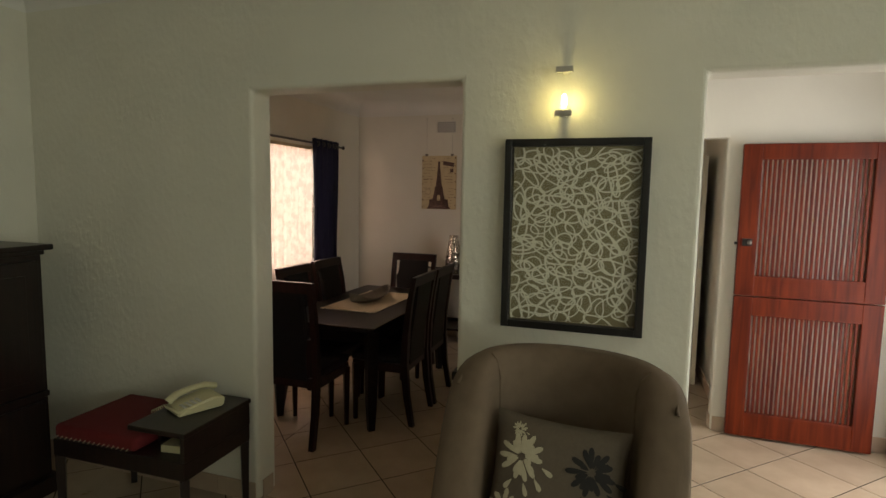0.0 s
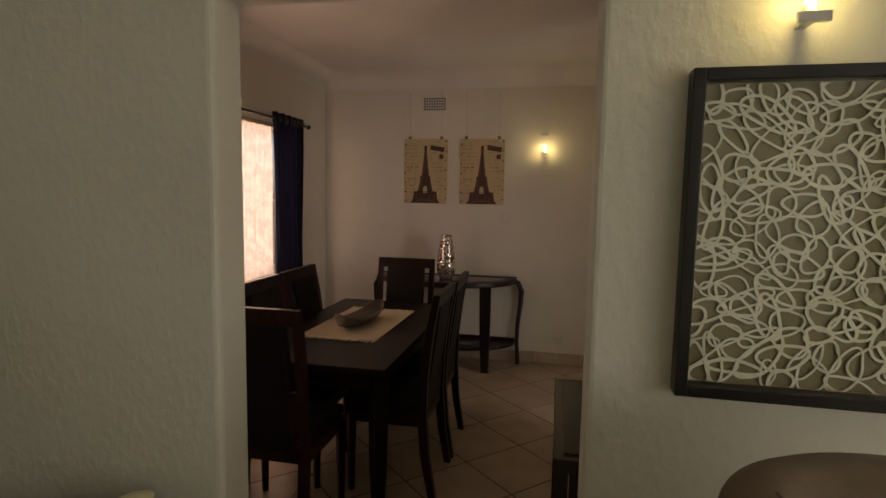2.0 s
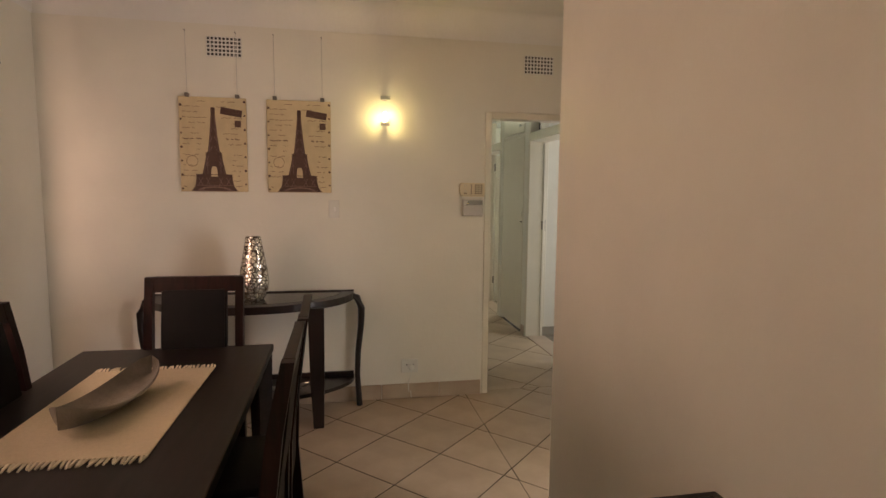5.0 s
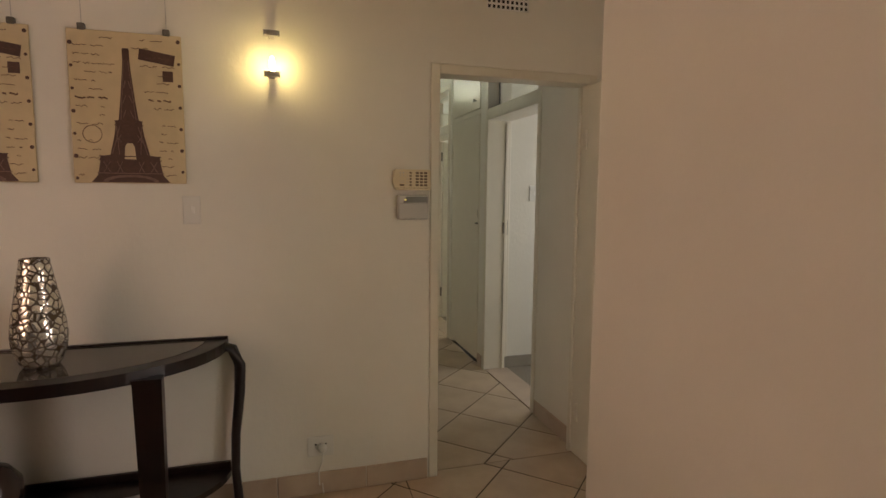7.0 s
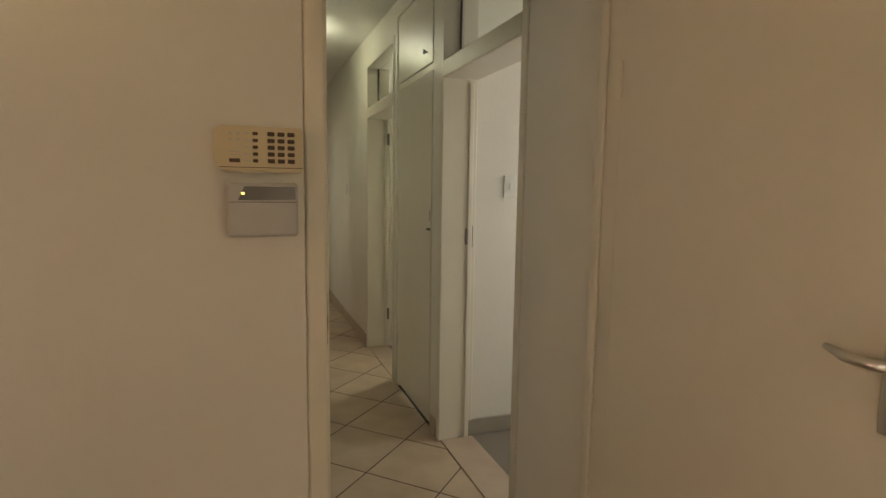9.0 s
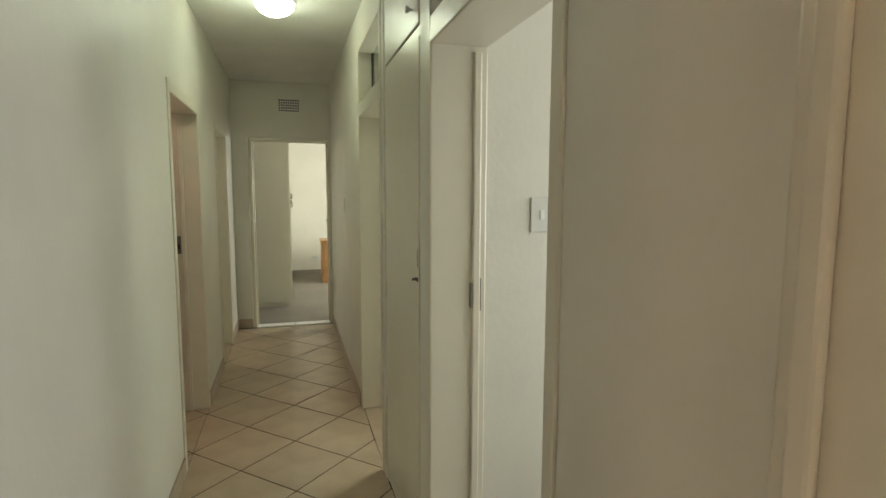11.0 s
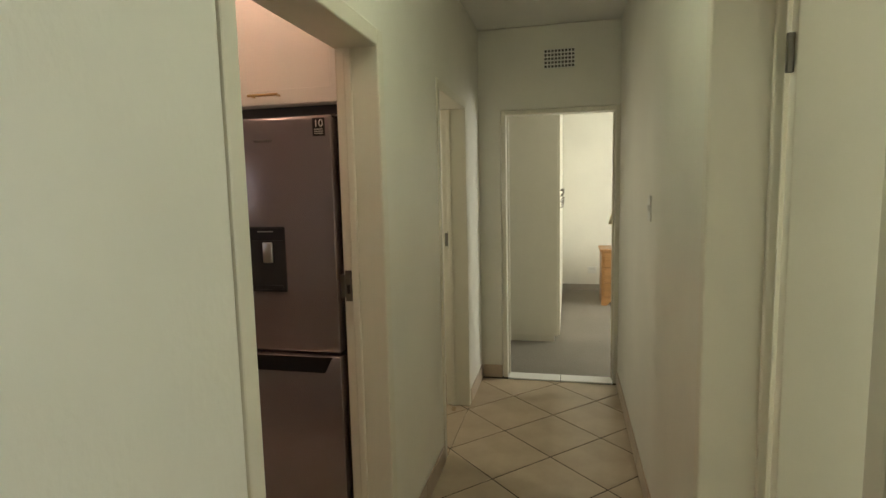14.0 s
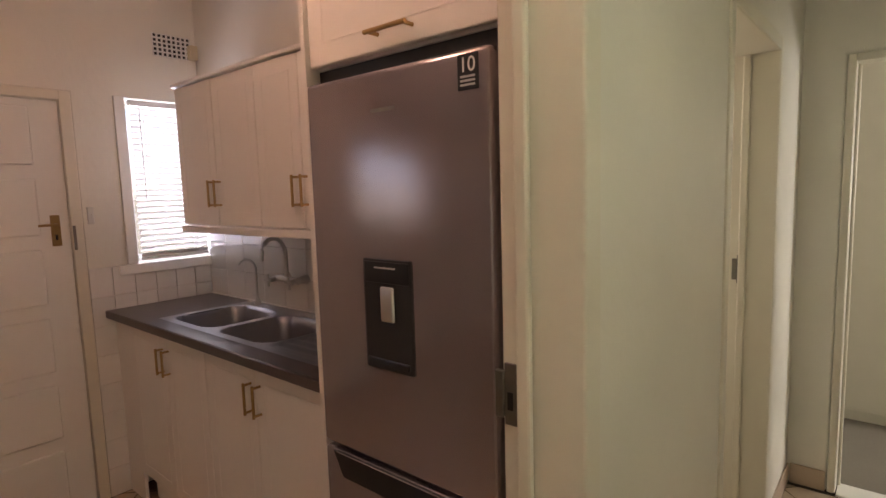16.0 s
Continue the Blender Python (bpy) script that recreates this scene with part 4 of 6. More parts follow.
def mosaic_mat():
    m, nt, bsdf = node_mat("silver_mosaic")
    co = nt.nodes.new("ShaderNodeTexCoord")
    vo = nt.nodes.new("ShaderNodeTexVoronoi")
    vo.feature = "DISTANCE_TO_EDGE"
    vo.inputs["Scale"].default_value = 37
    ramp = nt.nodes.new("ShaderNodeValToRGB")
    ramp.color_ramp.elements[0].position, ramp.color_ramp.elements[1].position = 0.07, 0.12
    ramp.color_ramp.elements[0].color, ramp.color_ramp.elements[1].color = (0.07, 0.048, 0.03, 1), (0.80, 0.74, 0.64, 1)
    b = nt.nodes.new("ShaderNodeBump")
    b.inputs["Strength"].default_value, b.inputs["Distance"].default_value = 0.9, 0.004
    nt.links.new(co.outputs["Object"], vo.inputs["Vector"])
    nt.links.new(vo.outputs["Distance"], ramp.inputs[0])
    nt.links.new(vo.outputs["Distance"], b.inputs["Height"])
    nt.links.new(ramp.outputs[0], bsdf.inputs["Base Color"])
    nt.links.new(b.outputs[0], bsdf.inputs["Normal"])
    nt.links.new(ramp.outputs[0], bsdf.inputs["Metallic"])
    bsdf.inputs["Roughness"].default_value = 0.16
    return m


vase = thing("mosaic_vase", (-1.585, 5.235, 0.8145), "tall silver mirror-mosaic vase on the console table", "vase")
part("vase_body", lathe([(0.055, 0.0), (0.070, 0.02), (0.088, 0.075), (0.092, 0.12), (0.086, 0.18), (0.068, 0.28), (0.052, 0.37), (0.047, 0.405), (0.042, 0.405), (0.046, 0.37), (0.06, 0.28), (0.05, 0.05), (0.01, 0.03)], 40), mosaic_mat(), vase, smooth=60)
pot = thing("clay_pot", (-1.80, 5.26, 0.20), "dark brown glazed round pot on the console shelf", "pot")
part("pot_body", lathe([(0.05, 0.0), (0.085, 0.03), (0.115, 0.10), (0.11, 0.16), (0.075, 0.21), (0.032, 0.232), (0.03, 0.245), (0.045, 0.255), (0.038, 0.258), (0.02, 0.24)], 32), surface("brown_glaze", (0.05, 0.032, 0.024), 0.2, vary=0.25), pot, smooth=60)
leaf = thing("leaf_dish", (-1.38, 5.22, 0.201), "small silver leaf-shaped dish on the console shelf", "dish", rz=12)
bm = bmesh.new()
rows = [[bm.verts.new((-0.13 + 0.26 * i / 14, v * 0.05 * math.sin(math.pi * (i + 0.4) / 15), 0.006 + 0.022 * (abs(-1 + 2 * i / 14) ** 2) + 0.018 * v * v)) for v in (-1, -0.5, 0, 0.5, 1)] for i in range(15)]
for q, w in zip(rows, rows[1:]):
    for j in range(4):
        bm.faces.new((q[j], w[j], w[j + 1], q[j + 1]))
bmesh.ops.solidify(bm, geom=bm.faces[:], thickness=0.003)
part("dish_body", bm, M_CHROME, leaf, smooth=60)


def poster(x0, seed):
    """Stretched print with an iron lattice tower, hung on two cords from clips."""
    w, h = 0.420, 0.615
    ob = thing("hanging_poster", (x0, 5.482, 1.50), "parchment-coloured print of an iron tower hung on two cords", "poster", "posters on the wall")
    part("panel", box(0, w, 0, 0.014, 0, h, 0.003), M_POSTER, ob)
    half = [(0.147, 0.004), (0.122, 0.035), (0.112, 0.092), (0.112, 0.112), (0.074, 0.117), (0.056, 0.195), (0.050, 0.236), (0.050, 0.254), (0.037, 0.262), (0.027, 0.345), (0.016, 0.46), (0.0125, 0.505), (0.011, 0.55)]
    part("tower_print", outline_prism([(0.21 - a, b) for a, b in half] + [(0.21 + a, b) for a, b in half[::-1]], -0.0012, 0.0004, "y"), M_INK, ob)
    part("tower_arch", outline_prism([(0.188, 0.100), (0.232, 0.100), (0.228, 0.150), (0.221, 0.166), (0.199, 0.166), (0.192, 0.150)], -0.0022, -0.0011, "y"), M_POSTER, ob)
    part("tower_arch", outline_prism([(0.21 + 0.105 * math.cos(k * math.pi / 12), 0.006 + 0.030 * math.sin(k * math.pi / 12)) for k in range(13)] + [(0.21 + 0.085 * math.cos(k * math.pi / 12), 0.006 + 0.020 * math.sin(k * math.pi / 12)) for k in range(12, -1, -1)], -0.0022, -0.0011, "y"), M_IRON, ob)
    for z, a in ((0.094, 0.118), (0.110, 0.116), (0.040, 0.125), (0.238, 0.054), (0.254, 0.052)):
        part("tower_gallery", box(0.21 - a, 0.21 + a, -0.0026, -0.0011, z, z + 0.004), M_INK if z > 0.05 else M_IRON, ob)
    brace = bmesh.new()
    for s in (-1, 1):
        for a0, z0, a1, z1 in ((0.066, 0.12, 0.034, 0.235), (0.040, 0.12, 0.046, 0.235), (0.028, 0.262, 0.008, 0.50), (0.10, 0.046, 0.075, 0.09), (0.075, 0.046, 0.10, 0.09), (0.05, 0.046, 0.03, 0.09), (0.03, 0.046, 0.05, 0.09), (0.008, 0.30, 0.02, 0.27), (0.006, 0.36, 0.018, 0.33), (0.005, 0.42, 0.013, 0.39), (0.03, 0.20, 0.05, 0.17), (0.05, 0.20, 0.03, 0.17)):
            add_tube(brace, [(0.21 + s * a0, -0.0014, z0), (0.21 + s * a1, -0.0014, z1)], 0.0017, 4)
    part("tower_bracing", brace, M_IRON, ob)
    part("tower_head", box(0.197, 0.223, -0.002, 0.0, 0.505, 0.545, 0.0005, 1), M_INK, ob)
    st = part("stamp", box(0, 0.135, -0.0014, 0.0, 0, 0.045), M_INK, ob)
    st.matrix_basis = pose(0.255, 0, 0.51, 0, 9, 0)
    part("stamp", box(0.345, 0.385, -0.0014, 0.0, 0.425, 0.468), M_INK, ob)
    part("postmark", tube([(0.075 + 0.035 * math.cos(k * math.pi / 8), -0.0006, 0.20 + 0.035 * math.sin(k * math.pi / 8)) for k in range(17)], 0.0014, 4), M_SCRIPT, ob)
    rnd = random.Random(seed)
    bm = bmesh.new()
    for row in range(17):
        z, x = 0.035 + row * 0.0345, 0.02
        while x < w - 0.05:
            run = rnd.uniform(0.008, 0.05)
            if not 0.21 - 0.12 * (1 - row / 17) - 0.02 < x + run / 2 < 0.21 + 0.12 * (1 - row / 17) + 0.02 and rnd.random() < 0.72:
                pts = [(x + run * k / 6, -0.0006, z + rnd.uniform(-0.004, 0.004)) for k in range(7)]
                add_tube(bm, pts, 0.0014 if row != 9 else 0.003, 4)
            x += run + rnd.uniform(0.004, 0.02)
    tagged(part("script_lines", bm, M_SCRIPT, ob), kind="stuff")
    for sx in (0.055, w - 0.055):
        part("clip", box(sx - 0.013, sx + 0.013, -0.008, 0.016, h - 0.004, h + 0.022, 0.003), M_STEEL, ob)
        part("cord", tube([(sx, 0.008, h + 0.018), (sx - 0.003, 0.010, 1.03)], 0.0016, 6), M_GREY, ob)
        part("nail", tube([(sx - 0.003, 0.0175, 1.03), (sx - 0.003, -0.004, 1.034)], 0.003, 8), M_STEEL, ob)
    rnd = random.Random(seed + 5)
    for k in range(14):
        e = [(0.012, 0.02 + k * 0.09), (w - 0.012, 0.05 + (k - 7) * 0.09)][k > 6]
        if e[1] < h - 0.01:
            part("edge_spot", lathe([(0.001, 0), (0.006 + rnd.uniform(0, 0.003), 0.0004), (0.001, 0.001)], 8), M_INK, ob).matrix_basis = pose(e[0], 0.0, e[1], 90, 0, 0)


poster(-2.066, 3)
poster(-1.518, 3)


def side_table():
    ob = thing("side_table", (-0.578, 1.973, 0.0), "dark glossy side table against the partition wall", "side table")
    part("table_frame", box(0.0, 0.425, 0.0, 0.76, 0.745, 0.79, 0.004), M_DARK, ob)
    part("glass_top", box(0.03, 0.395, 0.03, 0.73, 0.791, 0.797, 0.002), surface("black_glass", (0.012, 0.012, 0.014), 0.07, vary=0.05), ob, "glossy black glass top")
    for x in (0.025, 0.40):
        for y in (0.025, 0.735):
            part("leg", box(x - 0.022, x + 0.022, y - 0.022, y + 0.022, 0.0, 0.744, 0.004), M_DARK, ob)
    part("low_shelf", box(0.04, 0.40, 0.04, 0.72, 0.22, 0.245, 0.003), M_DARK, ob)
    for y in (0.02, 0.74):
        part("rail", box(0.05, 0.38, y - 0.012, y + 0.012, 0.66, 0.744), M_DARK, ob)


side_table()


def drape(name, y0, y1, z0, z1, x, amp, folds, mat, parent, thick=0.002, gather=0.0, seed=1):
    """Hanging cloth with uneven folds."""
    rnd = random.Random(seed)
    ph = [rnd.uniform(0, 6.28) for _ in range(4)]
    bm = bmesh.new()
    n, m = folds * 10, 16
    rows = []
    for j in range(m + 1):
        v = j / m
        row = []
        for i in range(n + 1):
            u = i / n
            a = amp * (1 + 0.35 * math.sin(3 * u + ph[0])) * (0.75 + 0.4 * (1 - v))
            w = math.sin(2 * math.pi * folds * u + ph[1] + 0.6 * math.sin(2.2 * v + ph[2] + 4 * u))
            row.append(bm.verts.new((x + a * w, y0 + (y1 - y0) * (u + gather * (1 - v) * (0.5 - u) * v) + 0.006 * math.sin(9 * v + 7 * u), z0 + (z1 - z0) * v)))
        rows.append(row)
    for q, w in zip(rows, rows[1:]):
        for i in range(n):
            bm.faces.new((q[i], q[i + 1], w[i + 1], w[i]))
    bmesh.ops.solidify(bm, geom=bm.faces[:], thickness=thick)
    return part(name, bm, mat, parent, smooth=80)


def lace_mat():
    m, nt, bsdf = node_mat("white_lace")
    co = nt.nodes.new("ShaderNodeTexCoord")
    n1 = nt.nodes.new("ShaderNodeTexNoise")
    n1.inputs["Scale"].default_value, n1.inputs["Detail"].default_value = 13, 6
    r = nt.nodes.new("ShaderNodeMapRange")
    r.inputs[1].default_value, r.inputs[2].default_value = 0.42, 0.6
    r.inputs[3].default_value, r.inputs[4].default_value = 0.10, 0.32
    tr = nt.nodes.new("ShaderNodeBsdfTransparent")
    tl = nt.nodes.new("ShaderNodeBsdfTranslucent")
    tl.inputs[0].default_value = (0.44, 0.46, 0.46, 1)
    bsdf.inputs["Base Color"].default_value = (0.84, 0.81, 0.74, 1)
    bsdf.inputs["Roughness"].default_value = 0.9
    m1 = nt.nodes.new("ShaderNodeMixShader")
    m1.inputs[0].default_value = 0.62
    m2 = nt.nodes.new("ShaderNodeMixShader")
    nt.links.new(co.outputs["Object"], n1.inputs["Vector"])
    nt.links.new(n1.outputs["Fac"], r.inputs[0])
    nt.links.new(bsdf.outputs[0], m1.inputs[1])
    nt.links.new(tl.outputs[0], m1.inputs[2])
    nt.links.new(r.outputs[0], m2.inputs[0])
    nt.links.new(m1.outputs[0], m2.inputs[1])
    nt.links.new(tr.outputs[0], m2.inputs[2])
    nt.links.new(m2.outputs[0], nt.nodes["Material Output"].inputs["Surface"])
    return m


lace = thing("lace_curtain", (0, 0, 0), "white translucent lace curtain over the bright window", "curtain")
drape("lace_cloth", 2.70, 4.42, 0.55, 2.105, -2.866, 0.013, 14, lace_mat(), lace, 0.001, 0.0, 5)
part("heading_tape", box(-2.876, -2.862, 2.70, 4.42, 2.10, 2.135, 0.003), M_LINEN, lace, "cream heading tape")
nc = thing("navy_curtain", (0, 0, 0), "navy blue eyelet curtain drawn to the side of the window", "curtain")
drape("curtain_cloth", 4.31, 4.84, 0.06, 2.215, -2.805, 0.032, 5, M_NAVY, nc, 0.003, 0.25, 8)
for k in range(9):
    part("eyelet", tube([(-2.805 + 0.026 * math.cos(a * math.pi / 6), 4.35 + k * 0.056, 2.165 + 0.026 * math.sin(a * math.pi / 6)) for a in range(13)], 0.004, 6), M_STEEL, nc)
rod = thing("curtain_rod", (0, 0, 0), "thin black metal curtain rod", "curtain rod")
part("rod_bar", tube([(-2.805, 2.45, 2.165), (-2.805, 4.92, 2.165)], 0.011, 12), M_BLACK, rod, smooth=60)
part("finial", lathe([(0.002, 0), (0.018, 0.01), (0.02, 0.024), (0.012, 0.04), (0.003, 0.045)], 16), M_BLACK, rod, smooth=60).matrix_basis = pose(-2.805, 4.92, 2.165, -90, 0, 0)
for y in (2.6, 4.88):
    part("rod_bracket", tube([(-2.889, y, 2.165), (-2.80, y, 2.165)], 0.008, 8), M_BLACK, rod)

# ---- living room ----


def lattice_art():
    """Deep black box frame with an olive back and a lattice of cut white paper loops behind glass."""
    ob = thing("framed_lattice_art", (-0.291, 1.80, 1.10), "black framed art of white looping paper lattice on olive", "picture")
    w, h, d, f = 0.580, 0.800, 0.055, 0.030
    for nm, g in (("frame_side", (0, f, -d, -0.001, 0, h)), ("frame_side", (w - f, w, -d, -0.001, 0, h)), ("frame_rail", (f, w - f, -d, -0.001, 0, f)), ("frame_rail", (f, w - f, -d, -0.001, h - f, h))):
        part(nm, box(*g, 0.003), M_BLACK, ob)
    part("olive_back", box(f, w - f, -0.012, -0.004, f, h - f), surface("olive_board", (0.24, 0.20, 0.10), 0.7, vary=0.08), ob)
    rnd = random.Random(11)
    bm = bmesh.new()

    def ribbon(pts, half):
        n = len(pts)
        a, b, c, e = [], [], [], []
        for i in range(n):
            p, q = Vector(pts[i - 1]), Vector(pts[(i + 1) % n])
            t = (q - p).normalized()
            s = Vector((-t.y, t.x)) * half
            o = Vector(pts[i])
            for lst, sg, y in ((a, 1, -0.0175), (b, -1, -0.0175), (c, 1, -0.0135), (e, -1, -0.0135)):
                x = min(max(o.x + sg * s.x, f + 0.004), w - f - 0.004)
                z = min(max(o.y + sg * s.y, f + 0.004), h - f - 0.004)
                lst.append(bm.verts.new((x, y - 0.0005 * (i % 2), z)))
        for i in range(n):
            j = (i + 1) % n
            bm.faces.new((a[i], a[j], b[j], b[i]))
            bm.faces.new((a[j], a[i], c[i], c[j]))
            bm.faces.new((b[i], b[j], e[j], e[i]))

    for row in range(14):
        for col in range(10):
            cx = f + 0.004 + (w - 2 * f - 0.008) * (col + 0.5 + rnd.uniform(-0.45, 0.45)) / 10
            cz = f + 0.004 + (h - 2 * f - 0.008) * (row + 0.5 + rnd.uniform(-0.45, 0.45)) / 14
            ra, rb, tilt = rnd.uniform(0.028, 0.068), rnd.uniform(0.017, 0.036), rnd.uniform(0, 3.14)
            pts = []
            for k in range(26):
                g = 2 * math.pi * k / 26
                wob = 1 + 0.12 * math.sin(2 * g + col) + 0.08 * math.sin(3 * g + row)
                x, z = ra * wob * math.cos(g), rb * wob * math.sin(g)
                pts.append((cx + x * math.cos(tilt) - z * math.sin(tilt), cz + x * math.sin(tilt) + z * math.cos(tilt)))
            ribbon(pts, rnd.uniform(0.0024, 0.0039))
    bmesh.ops.recalc_face_normals(bm, faces=bm.faces)
    part("paper_lattice", bm, surface("white_cut_paper", (0.74, 0.70, 0.55), 0.7, vary=0.05), ob, "white looping cut-paper lattice")
    g = part("glazing", box(f - 0.002, w - f + 0.002, -0.046, -0.043, f - 0.002, h - f + 0.002), glass("picture_glass"), ob)
    g.visible_shadow = False


lattice_art()

M_SUEDE = surface("taupe_suede", (0.15, 0.105, 0.07), 0.85, vary=0.16, scale=22, bump=0.25, bump_scale=300, big=5)
M_CUSHION = surface("taupe_cushion", (0.125, 0.097, 0.07), 0.9, vary=0.12, scale=90, bump=0.4, bump_scale=420)
M_FLOWER = surface("cream_flower_print", (0.47, 0.42, 0.30), 0.85, vary=0.15, scale=60)
M_FLOWER2 = surface("black_flower_print", (0.014, 0.012, 0.011), 0.85, vary=0.2, scale=60)


def armchair():
    """Tub chair with a high curved back that falls away into the arms, facing the room."""
    ob = thing("armchair", (0.03, 1.08, 0.0), "taupe suede tub armchair with a high curved back", "armchair", rz=-3)
    bm = bmesh.new()
    n = 48
    rings = []
    for i in range(n + 1):
        s = -1 + 2 * i / n
        if abs(s) > 0.55:
            k = (abs(s) - 0.55) / 0.45
            px, py, nx, ny = 0.305, 0.06 - 0.40 * k, 1.0, 0.0
        else:
            a = s / 0.55 * math.pi / 2
            px, py, nx, ny = 0.305 * abs(math.sin(a)) ** 0.85, 0.06 + 0.27 * math.cos(a), abs(math.sin(a)), math.cos(a)
        sx = 1 if s >= 0 else -1
        px, nx = px * sx, nx * sx
        ln = math.hypot(nx, ny) or 1
        nx, ny = nx / ln, ny / ln
        t = min(1.0, abs(s) / 0.78)
        top = 0.62 + 0.50 * (0.5 + 0.5 * math.cos(math.pi * t ** 3.2))
        th = 0.062 + 0.012 * t
        flare = 0.03 * (1 - t)
        ring = []
        for off, z in ((th * 0.9, 0.12), (th + 0.008, 0.45), (th + flare, top - 0.07), (th * 0.85 + flare, top - 0.02), (th * 0.35 + flare, top), (-th * 0.35 + flare, top - 0.002), (-th * 0.8 + flare, top - 0.022), (-th + flare, top - 0.07), (-th - 0.004, 0.45), (-th, 0.12)):
            ring.append(bm.verts.new((px + nx * off, py + ny * off, z)))
        rings.append(ring)
    for q, w in zip(rings, rings[1:]):
        for j in range(len(q)):
            bm.faces.new((q[j], w[j], w[(j + 1) % len(q)], q[(j + 1) % len(q)]))
    bm.faces.new(rings[0])
    bm.faces.new(rings[-1][::-1])
    bmesh.ops.recalc_face_normals(bm, faces=bm.faces)
    part("tub_back", bm, M_SUEDE, ob, smooth=70)
    for s in (-0.36, 0.36):
        a = s / 0.55 * math.pi / 2
        px, py, nx, ny = 0.305 * abs(math.sin(a)) ** 0.85, 0.06 + 0.27 * math.cos(a), abs(math.sin(a)), math.cos(a)
        sx, ln, t = (1 if s > 0 else -1), math.hypot(nx, ny), abs(s) / 0.78
        top, th, flare = 0.62 + 0.50 * (0.5 + 0.5 * math.cos(math.pi * t ** 3.2)), 0.062 + 0.012 * t, 0.03 * (1 - t)
        line = [(sx * (px + nx / ln * off), py + ny / ln * off, z) for off, z in ((-th - 0.004, 0.47), (-th - 0.001 + flare * 0.6, top - 0.28), (-th - 0.001 + flare, top - 0.07), (-th * 0.8 + flare, top - 0.019), (-th * 0.35 + flare, top + 0.001))]
        part("seam", tube(line, 0.0042, 6), M_SUEDE, ob, smooth=70)
    part("seat_base", box(-0.245, 0.245, -0.335, 0.27, 0.13, 0.32, 0.02), M_SUEDE, ob)
    part("seat_cushion", box(-0.24, 0.24, -0.36, 0.25, 0.322, 0.46, 0.035, 4), M_SUEDE, ob, smooth=60)
    pts = []
    for i in range(33):
        a = -math.pi / 2 + math.pi * i / 32
        t = abs(a) / (math.pi / 2) * 0.6
        top = 0.62 + 0.50 * (0.5 + 0.5 * math.cos(math.pi * t ** 3.2))
        pts.append((0.305 * math.sin(a) * 1.12, 0.06 + 0.27 * math.cos(a) * 1.20 + 0.01, top - 0.045))
    part("piping", tube(pts, 0.005, 8), M_SUEDE, ob, smooth=70)
    for x in (-0.22, 0.22):
        for y in (-0.29, 0.22):
            part("foot", tube([(x, y, 0.0), (x, y, 0.131)], [0.018, 0.026], 10), M_DARK, ob)


armchair()


